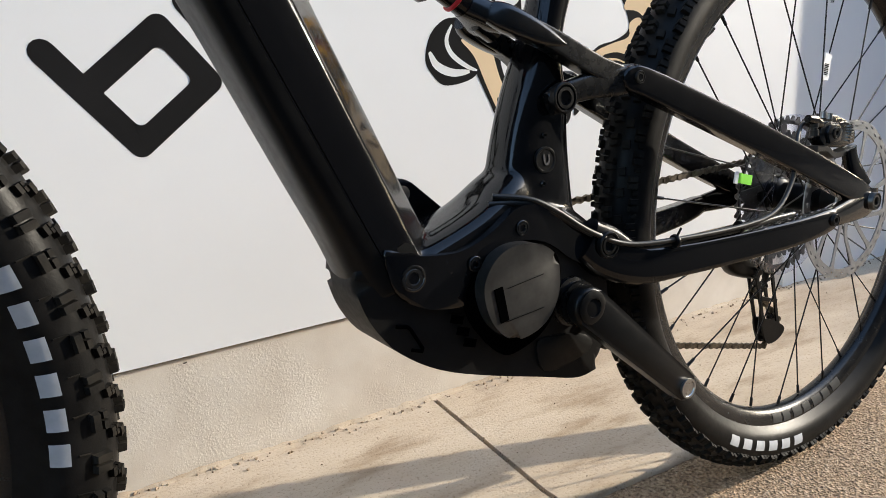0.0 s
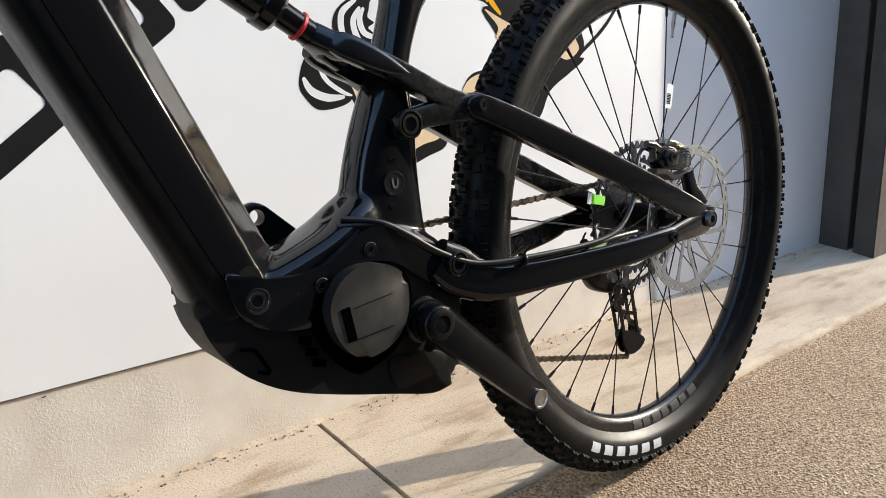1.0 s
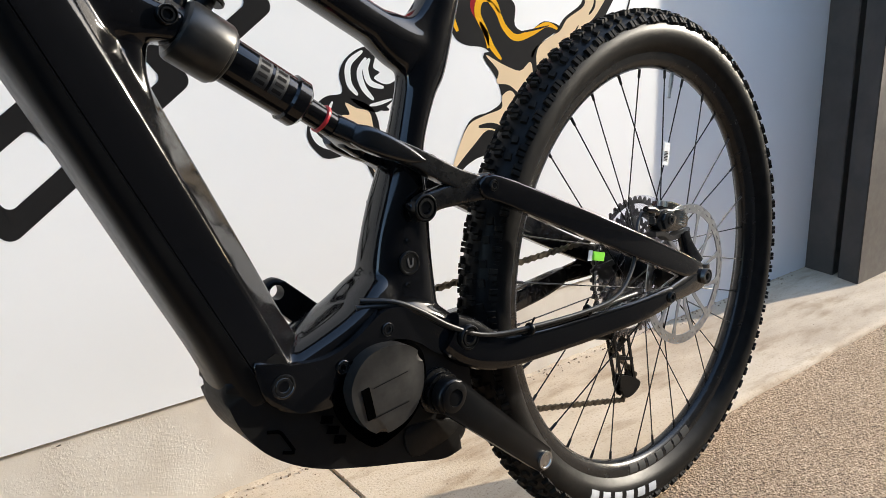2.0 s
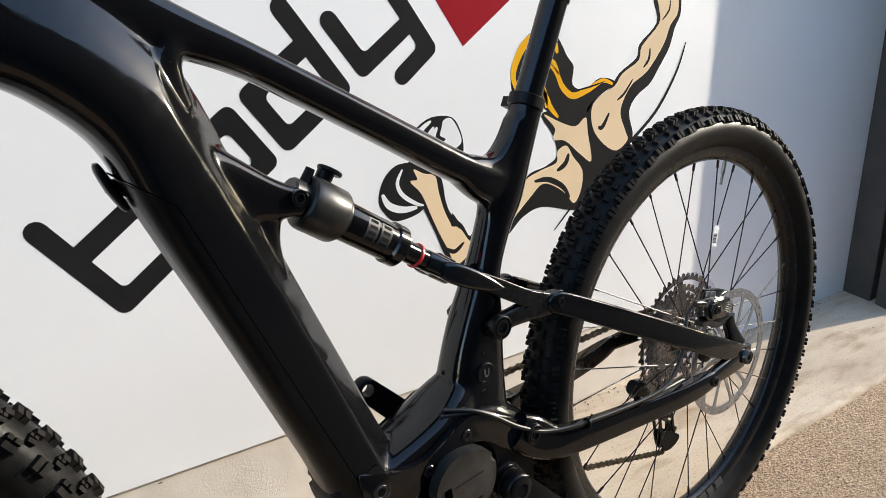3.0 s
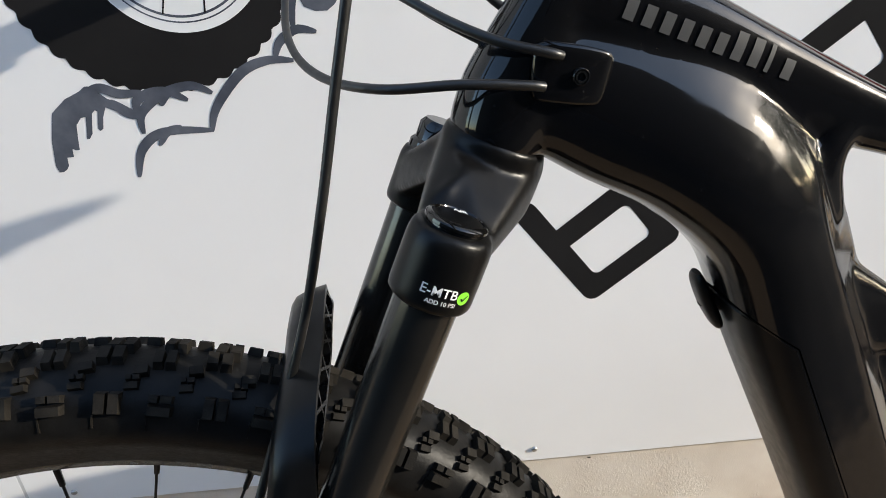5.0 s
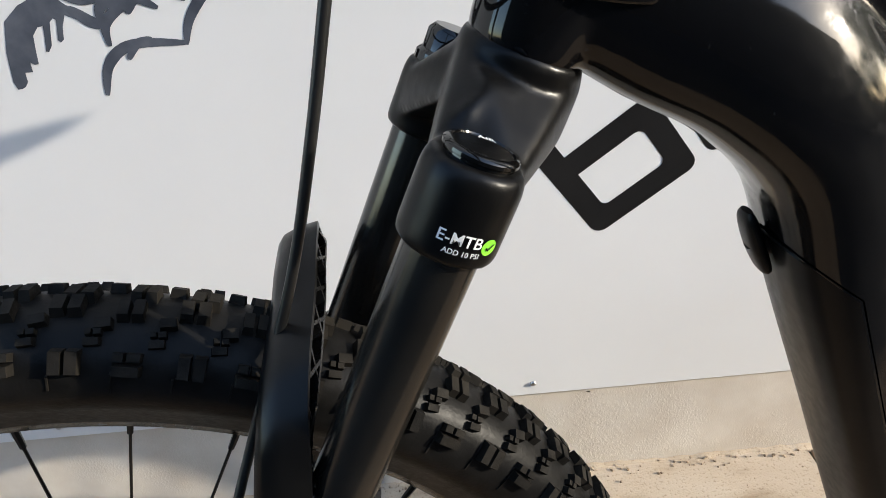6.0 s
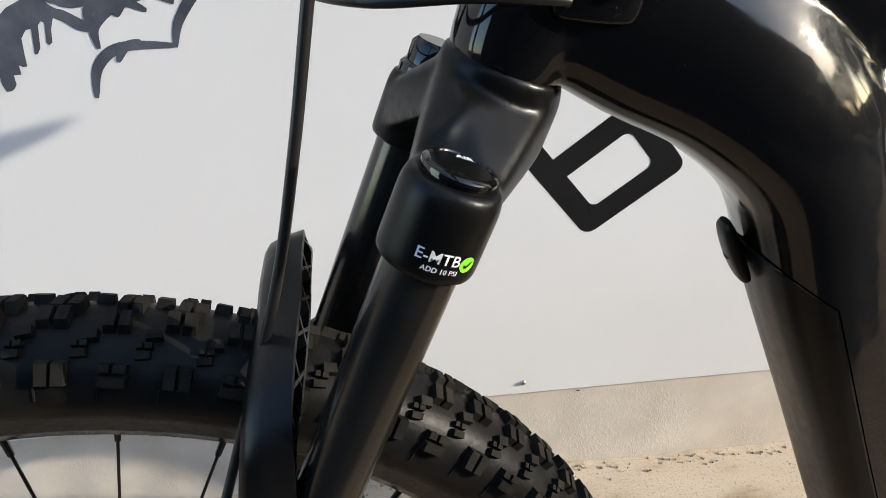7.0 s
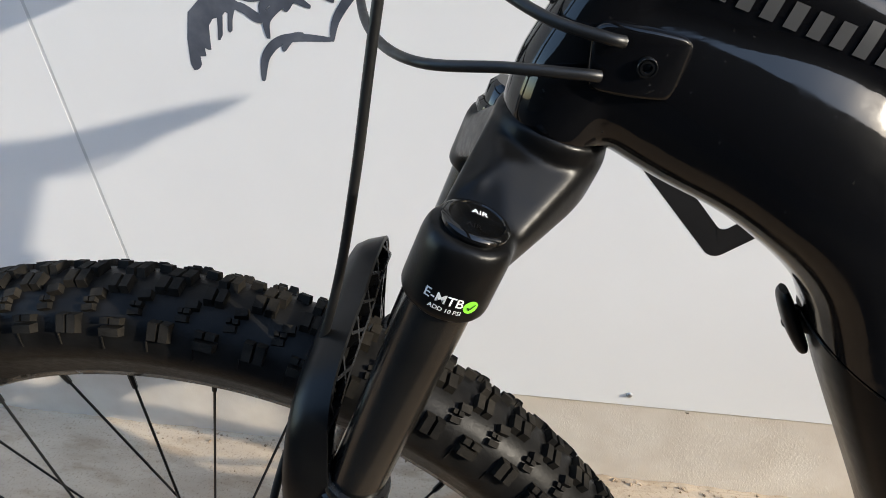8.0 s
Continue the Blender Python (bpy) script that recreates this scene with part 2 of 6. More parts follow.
def add_loft(bm, secs, seg=28, smooth_n=5, across=None, egg=None):
    """Superellipse sections (x, y, z, half depth in the side plane, half width, power) along a centre line."""
    c = spline([s[:3] for s in secs], smooth_n)
    shape = spline([s[3:6] for s in secs], smooth_n)
    full = spline([(g, 0, 0) for g in egg], smooth_n) if egg else [Vector((0, 0, 0))] * len(c)
    rings = []
    for i, (p, s) in enumerate(zip(c, shape)):
        t = (c[min(i + 1, len(c) - 1)] - c[max(i - 1, 0)]).normalized()
        depth = (Vector(across) - t * t.dot(Vector(across))).normalized() if across else Vector((0, 1, 0)).cross(t).normalized()
        lat = t.cross(depth).normalized()
        a, b, e = s
        ring = []
        for k in range(seg):
            an = 2 * math.pi * k / seg
            ca, sa = math.cos(an), math.sin(an)
            ring.append(bm.verts.new(p + depth * (a * math.copysign(abs(ca) ** (2 / e), ca)) + lat * (b * (1 + full[i].x * ca) * math.copysign(abs(sa) ** (2 / e), sa))))
        rings.append(ring)
    ring_faces(bm, rings)
    return bm


def add_revolve(bm, profile, m, seg=32, closed_profile=False):
    """Turn (radius, height) points about m's z axis."""
    rings = []
    for r, h in profile:
        rings.append([bm.verts.new(m @ Vector((r * math.cos(a), r * math.sin(a), h))) for a in (2 * math.pi * k / seg for k in range(seg))])
    ring_faces(bm, rings, closed_profile, not closed_profile)
    return bm


def add_box(bm, m, sx, sy, sz, taper=1.0):
    v = [bm.verts.new(m @ Vector((x * sx / 2 * (taper if z > 0 else 1), y * sy / 2 * (taper if z > 0 else 1), z * sz / 2))) for z in (-1, 1) for y in (-1, 1) for x in (-1, 1)]
    for f in ((0, 2, 3, 1), (4, 5, 7, 6), (0, 1, 5, 4), (2, 6, 7, 3), (0, 4, 6, 2), (1, 3, 7, 5)):
        bm.faces.new([v[i] for i in f])
    return bm


def add_prism(bm, poly, y0, y1, bevel=0.0):
    """A polygon in (x, z) given depth from y0 to y1."""
    a = [bm.verts.new((x, y0, z)) for x, z in poly]
    b = [bm.verts.new((x, y1, z)) for x, z in poly]
    fa = bm.faces.new(a)
    fb = bm.faces.new(b[::-1])
    n = len(poly)
    for i in range(n):
        bm.faces.new((a[i], b[i], b[(i + 1) % n], a[(i + 1) % n]))
    if bevel:
        edges = [e for e in bm.edges if e in set(fa.edges) | set(fb.edges)]
        bmesh.ops.bevel(bm, geom=edges, offset=bevel, segments=2, affect="EDGES", profile=0.5)
    return bm


def axis_pose(at, direction):
    """A pose whose z axis points along direction."""
    q = Vector(direction).to_track_quat("Z", "Y").to_matrix().to_4x4()
    return Matrix.Translation(at) @ q


def curve2d(pts, n=6):
    return [(p.x, p.z) for p in spline([(x, 0, z) for x, z in pts], n)]


def closed2d(pts, n=5):
    """Smooth closed outline through (x, z) points."""
    p = [Vector((x, 0, z)) for x, z in pts]
    k = len(p)
    out = []
    for i in range(k):
        a, b, c, d = p[i - 1], p[i], p[(i + 1) % k], p[(i + 2) % k]
        for j in range(n):
            t = j / n
            q = 0.5 * ((2 * b) + (c - a) * t + (2 * a - 5 * b + 4 * c - d) * t * t + (3 * b - a - 3 * c + d) * t ** 3)
            out.append((q.x, q.z))
    return out


def melt(ob, voxel, rounds, factor=0.5):
    """Fuse a mesh of overlapping tubes into one smooth skin."""
    m = ob.modifiers.new("fuse", "REMESH")
    m.mode, m.voxel_size = "VOXEL", voxel
    s = ob.modifiers.new("soften", "SMOOTH")
    s.factor, s.iterations = factor, rounds
    dg = bpy.context.evaluated_depsgraph_get()
    me = bpy.data.meshes.new_from_object(ob.evaluated_get(dg))
    ob.modifiers.clear()
    me.materials.clear()
    me.materials.append(ob.data.materials[0])
    ob.data = me
    me.shade_smooth()
    return ob


def lay_on(target, pts, lift=0.0005):
    """Move (x, y, z) points along y from the yard side until they rest on the skin of an object."""
    tree = BVHTree.FromPolygons([v.co.copy() for v in target.data.vertices], [p.vertices[:] for p in target.data.polygons])
    out = []
    for p in pts:
        hit = tree.ray_cast(Vector((p[0], -0.3, p[2])), Vector((0, 1, 0)))
        y = hit[0].y if hit[0] else p[1]
        out.append(Vector((p[0], y - lift, p[2])))
    return out


def text_mesh(words, size, bold=0.0):
    """Flat outline of words with the built-in font, centred."""
    cu = bpy.data.curves.new("words", "FONT")
    cu.body, cu.size, cu.align_x, cu.align_y = words, size, "CENTER", "CENTER"
    cu.resolution_u, cu.offset = 3, bold * size
    ob = bpy.data.objects.new("words", cu)
    scene.collection.objects.link(ob)
    me = bpy.data.meshes.new_from_object(ob.evaluated_get(bpy.context.evaluated_depsgraph_get()))
    bpy.data.objects.remove(ob)
    bm = bmesh.new()
    bm.from_mesh(me)
    bpy.data.meshes.remove(me)
    return bm

# ---------------------------------------------------------------- the place
WALL_Y = 0.55

# asphalt yard: one sheet to the horizon, finer and uneven where it lies close
bm = bmesh.new()
near = (-1.6, 2.6, -0.55, 0.197)
nx, ny = 420, 80
grid = []
for j in range(ny + 1):
    y = near[2] + (near[3] - near[2]) * j / ny
    row = []
    for i in range(nx + 1):
        x = near[0] + (near[1] - near[0]) * i / nx
        rim = min(i, nx - i, j) == 0
        h = 0 if rim else 0.0016 * noise.noise(Vector((x * 55, y * 55, 0))) + 0.0012 * noise.noise(Vector((x * 9, y * 9, 3)))
        row.append(bm.verts.new((x, y, -0.004 + h)))
    grid.append(row)
for j in range(ny):
    for i in range(nx):
        bm.faces.new((grid[j][i], grid[j][i + 1], grid[j + 1][i + 1], grid[j + 1][i]))
far = 400.0
corner = lambda x, y: bm.verts.new((x, y, -0.004))
sw, se, nw, ne = corner(-far, near[2]), corner(far, near[2]), corner(-far, near[3]), corner(far, near[3])
bm.faces.new([nw, sw] + [grid[j][0] for j in range(ny + 1)])
bm.faces.new([se, ne] + [grid[j][-1] for j in range(ny, -1, -1)])
south = [corner(-far, -far), corner(far, -far)]
north = [corner(far, far), corner(-far, far)]
# beyond the strip the sheet is coloured dark to keep reflections black
dark_yard = [bm.faces.new([south[0], south[1], se] + grid[0][::-1] + [sw]), bm.faces.new([nw] + grid[-1] + [ne] + north)]
for f in dark_yard:
    f.material_index = 1
bmesh.ops.triangulate(bm, faces=[f for f in bm.faces if len(f.verts) > 4])
ground = thing("ground", bm, M_ASPH, "coarse light brown gravelly strip, unseen yard beyond darkened for reflections", "ground", kind="structure")
ground.data.materials.append(M_DARKYARD)


def concrete_slab(x0, x1):
    """A strip of pavement with a worn, chipped front edge."""
    bm = bmesh.new()
    n = max(int((x1 - x0) / 0.02), 2)
    front, lip, rear = [], [], []
    for i in range(n + 1):
        x = x0 + (x1 - x0) * i / n
        w = 0.006 * noise.noise(Vector((x * 6, 0, 0))) + 0.003 * noise.noise(Vector((x * 30, 1, 0)))
        e = 0.194 - 0.008 * x + w
        front.append(bm.verts.new((x, e, -0.05)))
        r = 0.0012 * noise.noise(Vector((x * 20, 2, 0)))
        lip.append((bm.verts.new((x, e, 0.000)), bm.verts.new((x, e + 0.004, 0.0055 + r)), bm.verts.new((x, e + 0.012, 0.0078 + r)), bm.verts.new((x, e + 0.022, 0.0072)), bm.verts.new((x, e + 0.038, 0.0052))))
        rear.append((bm.verts.new((x, 0.60, 0.005)), bm.verts.new((x, 0.60, -0.05))))
    for i in range(n):
        bm.faces.new((front[i], front[i + 1], lip[i + 1][0], lip[i][0]))
        for k in range(4):
            bm.faces.new((lip[i][k], lip[i + 1][k], lip[i + 1][k + 1], lip[i][k + 1]))
        bm.faces.new((lip[i][4], lip[i + 1][4], rear[i + 1][0], rear[i][0]))
    for i in (0, n):
        bm.faces.new((front[i], *lip[i], rear[i][0], rear[i][1]))
    return bm


pavement = tagged(new("pavement"), "worn sandy concrete pavement strip along the white wall", "pavement", kind="structure")
for x0, x1 in ((-6.0, -2.42), (-2.412, 0.079), (0.087, 2.6), (2.608, 6.0)):
    part("slab", concrete_slab(x0, x1), M_SLAB, pavement)

# wall: plaster plinth below, painted panels above, joints left open a few millimetres
PLINTH_END = 1.02
bm = bmesh.new()
add_box(bm, pose((PLINTH_END - 6.0) / 2, 0.70, 0.077), PLINTH_END + 6.0, 0.288, 0.22)
plinth = thing("wall_plinth", bm, M_PLINTH, "rough sandy plaster plinth at the foot of the white wall", "wall", kind="structure")
wall = tagged(new("wall_north"), "white painted panel wall with a large mural", "wall", kind="structure")
for x0, x1 in ((-6.0, -3.6025), (-3.5975, -1.1635), (-1.1585, 6.0)):
    bm = bmesh.new()
    if x1 > PLINTH_END:
        # beyond the plinth the white wall runs down to the paving
        add_prism(bm, [(x0, 0.191), (PLINTH_END, 0.191), (PLINTH_END, -0.03), (x1, -0.03), (x1, 3.501), (x0, 3.501)], WALL_Y, WALL_Y + 0.30)
    else:
        add_box(bm, pose((x0 + x1) / 2, WALL_Y + 0.15, 1.846), x1 - x0, 0.30, 3.31)
    bmesh.ops.bevel(bm, geom=bm.edges[:], offset=0.0003, segments=1, affect="EDGES")
    part("panel", bm, M_WALL, wall, smooth=False)
bm = bmesh.new()
add_box(bm, pose(0, WALL_Y + 0.165, 1.846), 11.9, 0.27, 3.30)
part("backing", bm, M_DOOR, wall, smooth=False)
for x in (-3.60, -1.161):
    bm = bmesh.new()
    add_box(bm, pose(x, WALL_Y + 0.0132, 1.846), 0.0049, 0.026, 3.30)
    part("joint_strip", bm, M_MASTIC, wall, "grey joint strip", smooth=False)

# dark metal door surround that stands out from the wall
bm = bmesh.new()
foot = [(1.760, 0.357), (1.796, 0.430), (1.856, 0.434), (1.858, 0.452), (1.805, 0.449), (1.838, 0.549), (2.45, 0.549), (2.45, 0.357)]
lo = [bm.verts.new((x, y, 0.0055)) for x, y in foot]
hi = [bm.verts.new((x, y, 2.9)) for x, y in foot]
bm.faces.new(lo)
bm.faces.new(hi)
for i in range(len(foot)):
    bm.faces.new((lo[i], lo[(i + 1) % len(foot)], hi[(i + 1) % len(foot)], hi[i]))
bmesh.ops.bevel(bm, geom=[e for e in bm.edges if abs(e.verts[0].co.z - e.verts[1].co.z) > 1], offset=0.003, segments=2, affect="EDGES")
thing("door_1", bm, M_DOOR, "dark brown stepped metal door surround standing out from the wall", "door frame", kind="structure")

# the door itself, set back behind its surround
bm = bmesh.new()
for k in range(3):
    add_box(bm, pose(2.86 + 0.82 * k, 0.535, 1.455), 0.812, 0.028, 2.89)
bmesh.ops.bevel(bm, geom=bm.edges[:], offset=0.003, segments=1, affect="EDGES")
thing("door_2", bm, M_DOOR, "dark brown folding metal door leaves beside the surround", "door", kind="structure")

# unseen plain block added across the yard: dark reflections, less low sky
bm = bmesh.new()
add_box(bm, pose(1.5, -7.5, 2.6), 27.0, 4.0, 5.4)
thing("backdrop", bm, M_RENDER, "unseen plain dark block added across the yard to darken reflections", "building", kind="structure", smooth=False)

# added wall out of view, screens the bright low sky from the paint
bm = bmesh.new()
add_box(bm, pose(24.0, -1.0, 1.1), 0.3, 24.0, 2.3)
thing("unseen_wall_east", bm, M_RENDER, "unseen plain dark wall added to hide the bright horizon", "wall", kind="structure", smooth=False)


def tree(at, height, spread, seed):
    """Tapered trunk with limbs and a crown of many small leaf blades in clumps."""
    rnd = random.Random(seed)
    root = tagged(new("tree"), "dark leafy yard tree with a ragged open crown", "tree", "trees across the yard")
    root.location = at
    bm = bmesh.new()
    add_tube(bm, [(0, 0, 0), (0.05, 0.02, height * 0.3), (-0.03, 0.04, height * 0.62)], [0.16, 0.12, 0.07], 10, 0)
    ends = []
    for k in range(9):
        a, z = 2 * math.pi * k / 9 + rnd.uniform(-0.3, 0.3), height * rnd.uniform(0.32, 0.55)
        e = Vector((spread * rnd.uniform(0.5, 0.9) * math.cos(a), spread * rnd.uniform(0.5, 0.9) * math.sin(a), height * rnd.uniform(0.6, 0.92)))
        add_tube(bm, [(0, 0.03, z), (e.x * 0.5, e.y * 0.5, (z + e.z) / 2 + 0.1), e], [0.05, 0.035, 0.015], 6)
        ends += [e, e * 0.8]
    part("trunk", bm, M_BARK, root)
    bm = bmesh.new()
    for e in ends:
        for k in range(210):
            p = e + Vector((rnd.gauss(0, spread * 0.24), rnd.gauss(0, spread * 0.24), rnd.gauss(0, height * 0.085)))
            m = Matrix.Translation(p) @ pose(0, 0, 0, rnd.uniform(0, 360), rnd.uniform(0, 360), rnd.uniform(0, 360))
            w, h = rnd.uniform(0.03, 0.07), rnd.uniform(0.08, 0.17)
            bm.faces.new([bm.verts.new(m @ Vector(q)) for q in ((-h, 0, 0), (0, -w, 0.01), (h, 0, 0), (0, w, 0.01))])
    part("crown", bm, M_LEAF, root, smooth=False)


# unseen trees, placed and sized to break up sky mirrored in the frame
for k, (x, y, h, w) in enumerate(((16.0, -9.5, 4.6, 1.7), (19.0, -7.0, 4.9, 1.8), (20.5, -3.6, 4.9, 1.8), (19.5, -2.0, 9.4, 1.45), (18.5, 0.4, 7.4, 1.8), (21.0, 2.6, 7.2, 2.3))):
    tree((x, y, -0.004), h, w, 3 + 5 * k)

# ---------------------------------------------------------------- mural on the wall
def paint(bm, outline, lift=0.0):
    """A flat coat of paint, a hair proud of the wall, outline in (x, z)."""
    y = WALL_Y - 0.0002 - lift
    return bm.faces.new([bm.verts.new((x, y, z)) for x, z in outline])


def stroke(bm, pts, w, lift=0.0, ends=True, n=7):
    """A painted line of width w through (x, z) points with rounded ends and corners."""
    p = [Vector((x, z)) for x, z in pts]
    for a, b in zip(p, p[1:]):
        d = (b - a).normalized()
        s = Vector((-d.y, d.x)) * w / 2
        outline = [a - s, b - s]
        outline += [b + (d * math.sin(k * math.pi / n) - s.normalized() * math.cos(k * math.pi / n)) * w / 2 for k in range(1, n)]
        outline += [b + s, a + s]
        outline += [a + (-d * math.sin(k * math.pi / n) + s.normalized() * math.cos(k * math.pi / n)) * w / 2 for k in range(1, n)]
        paint(bm, [(q.x, q.y) for q in outline], lift)
        lift += 0.00001
    return bm


def inner_fillet(bm, a, corner, b, w, r, lift):
    """Fill the inside of a stroke's corner with a rounded web of radius r."""
    p, q = (a - corner).normalized(), (b - corner).normalized()
    half = math.acos(max(-1.0, min(1.0, p.dot(q)))) / 2
    axis = (p + q).normalized()
    tip = corner + axis * (w / 2 / math.sin(half))
    centre = tip + axis * (r / math.sin(half))
    reach = r / math.tan(half)
    t0, t1 = tip + p * reach, tip + q * reach
    arc = []
    for k in range(9):
        d = ((t0 - centre) * (1 - k / 8) + (t1 - centre) * (k / 8)).normalized()
        arc.append(centre + d * r)
    back = corner + axis * (w * 0.2)
    paint(bm, [(v.x, v.y) for v in [back] + arc], lift)


mural = tagged(new("mural"), "colourful painted mural of letters and plain shapes", "mural")
A, B = Vector((0.0965, 0.0735)), Vector((-0.0535, 0.0715))
STROKE_W = 0.0305


def letter(strokes):
    bm = bmesh.new()
    for i, s in enumerate(strokes):
        stroke(bm, [(q[0], q[1]) for q in s], STROKE_W, lift=0.00006 * i)
    lines = [(Vector(s[k]), Vector(s[k + 1])) for s in strokes for k in range(len(s) - 1)]
    for i, (a, c) in enumerate(lines):
        for d, e in lines[i + 1:]:
            for near, far in ((c, a), (a, c)):
                for there, other in ((d, e), (e, d)):
                    if (near - there).length < 1e-5:
                        inner_fillet(bm, far, near, other, STROKE_W, 0.010, 0.0003)
    part("letter_stroke", bm, M_BLACKPAINT, mural, "thick black painted letter stroke", smooth=False)


b0 = Vector((-0.309, 0.489))
letter([[(-0.399, 0.609), b0], [b0, b0 + A, b0 + A + B, b0 + B]])
o0 = Vector((-0.079, 0.665)) - A
letter([[o0, o0 + A, o0 + A + B, o0 + B, o0]])
d0 = Vector((0.054, 0.767)) - A
letter([[(-0.037, 0.888), d0 + A], [d0 + A, d0, d0 + B, d0 + A + B]])
letter([[(0.040, 0.869), (0.095, 0.798), (0.188, 0.868)], [(0.115, 0.967), (0.221, 0.824), (0.168, 0.781)]])
bm = bmesh.new()
paint(bm, [(0.294, 0.8245), (0.56, 1.019), (0.56, 1.14), (0.10, 1.17), (0.052, 1.155)])
part("wedge", bm, M_REDPAINT, mural, "dark red painted wedge", smooth=False)


def painted(name, mat, label, outline, lift, smooth_n=5):
    bm = bmesh.new()
    paint(bm, closed2d(outline, smooth_n) if smooth_n else outline, lift)
    return part(name, bm, mat, mural, label, smooth=False)


def brush(name, mat, pts, w, lift, label="", taper=False, n=6):
    """A painted line that follows a smooth curve, tapering to its ends if asked."""
    c = [Vector((x, z)) for x, z in curve2d(pts, n)]
    a, b = [], []
    for i, p in enumerate(c):
        d = (c[min(i + 1, len(c) - 1)] - c[max(i - 1, 0)]).normalized()
        t = i / (len(c) - 1)
        k = w / 2 * (max(0.08, math.sin(math.pi * (0.04 + 0.92 * t)) ** 0.55) if taper else 1.0)
        a.append(p + Vector((-d.y, d.x)) * k)
        b.append(p - Vector((-d.y, d.x)) * k)
    bm = bmesh.new()
    y = WALL_Y - 0.0002 - lift
    va = [bm.verts.new((q.x, y, q.y)) for q in a]
    vb = [bm.verts.new((q.x, y, q.y)) for q in b]
    for i in range(len(c) - 1):
        bm.faces.new((va[i], va[i + 1], vb[i + 1], vb[i]))
    return part(name, bm, mat, mural, label, smooth=False)


# plain tan, black and orange shapes beside the letters
L1, L2, L3, L4, L5 = 0.0001, 0.0002, 0.0003, 0.0004, 0.0005
BLK, TAN, ORG, WHT = M_BLACKPAINT, M_TANPAINT, M_ORANGEPAINT, M_RIMPAINT
painted("black_shape", BLK, "black painted rounded shape", [(0.404, 0.753), (0.409, 0.789), (0.425, 0.824), (0.459, 0.849), (0.502, 0.853), (0.528, 0.826), (0.547, 0.799), (0.565, 0.779), (0.564, 0.744), (0.599, 0.733), (0.642, 0.753), (0.687, 0.741), (0.628, 0.709), (0.604, 0.678), (0.562, 0.666), (0.521, 0.676), (0.487, 0.703), (0.441, 0.709), (0.415, 0.723)], L1, 4)
brush("orange_line", ORG, [(0.423, 0.733), (0.409, 0.768), (0.421, 0.804), (0.445, 0.831), (0.483, 0.841), (0.510, 0.830), (0.520, 0.806)], 0.0170, L2, "orange painted arc", taper=True)
painted("red_shape", M_REDPAINT, "dark red painted blot", [(0.454, 0.774), (0.460, 0.797), (0.479, 0.810), (0.502, 0.808), (0.507, 0.795), (0.481, 0.791), (0.476, 0.771), (0.482, 0.747), (0.466, 0.755)], L2, 4)
brush("orange_line", ORG, [(0.495, 0.703), (0.489, 0.732), (0.471, 0.763), (0.479, 0.789), (0.508, 0.789), (0.525, 0.767)], 0.0150, L3, "", taper=True)
brush("orange_line", ORG, [(0.491, 0.793), (0.518, 0.770), (0.537, 0.740), (0.566, 0.722), (0.607, 0.731), (0.649, 0.747), (0.680, 0.739)], 0.0130, L3, "", taper=True)
brush("orange_line", ORG, [(0.476, 0.749), (0.493, 0.725), (0.505, 0.704), (0.527, 0.682)], 0.0120, L3, "", taper=True)
brush("black_line", BLK, [(0.560, 0.730), (0.607, 0.736), (0.656, 0.745)], 0.0040, L4, "", taper=True)
painted("black_shape", BLK, "black painted outline shape", [(0.670, 0.729), (0.699, 0.760), (0.749, 0.789), (0.757, 0.817), (0.807, 0.860), (0.792, 0.906), (0.792, 0.939), (0.869, 0.941), (0.886, 0.883), (0.869, 0.848), (0.855, 0.807), (0.825, 0.766), (0.798, 0.733), (0.757, 0.709), (0.736, 0.675), (0.752, 0.618), (0.702, 0.580), (0.645, 0.609), (0.613, 0.638), (0.609, 0.696)], L1, 4)
painted("tan_shape", TAN, "tan painted shape", [(0.687, 0.735), (0.709, 0.759), (0.757, 0.784), (0.765, 0.813), (0.815, 0.858), (0.812, 0.889), (0.799, 0.935), (0.862, 0.936), (0.876, 0.883), (0.853, 0.854), (0.838, 0.819), (0.808, 0.781), (0.781, 0.756), (0.740, 0.734), (0.716, 0.703), (0.709, 0.674), (0.727, 0.637), (0.736, 0.616), (0.705, 0.597), (0.672, 0.608), (0.636, 0.638), (0.621, 0.670), (0.625, 0.702), (0.657, 0.723)], L3, 4)
brush("black_line", BLK, [(0.674, 0.680), (0.655, 0.652), (0.642, 0.653)], 0.0100, L4, "", taper=True)
brush("black_line", BLK, [(0.742, 0.746), (0.718, 0.718), (0.696, 0.704)], 0.0060, L4, "", taper=True)
brush("black_line", BLK, [(0.791, 0.808), (0.789, 0.785), (0.773, 0.768)], 0.0070, L4, "", taper=True)
brush("black_line", BLK, [(0.825, 0.865), (0.845, 0.885), (0.847, 0.906)], 0.0050, L4, "", taper=True)
painted("black_shape", BLK, "", [(0.485, 0.695), (0.610, 0.685), (0.718, 0.609), (0.752, 0.597), (0.703, 0.567), (0.653, 0.537), (0.621, 0.485), (0.571, 0.484), (0.490, 0.504), (0.437, 0.491), (0.400, 0.462), (0.407, 0.501), (0.443, 0.571), (0.495, 0.587), (0.526, 0.606), (0.513, 0.648)], L2, 4)
painted("tan_shape", TAN, "", [(0.488, 0.691), (0.531, 0.673), (0.575, 0.660), (0.604, 0.676), (0.612, 0.644), (0.626, 0.583), (0.591, 0.602), (0.548, 0.633), (0.514, 0.639), (0.519, 0.661)], L3, 4)
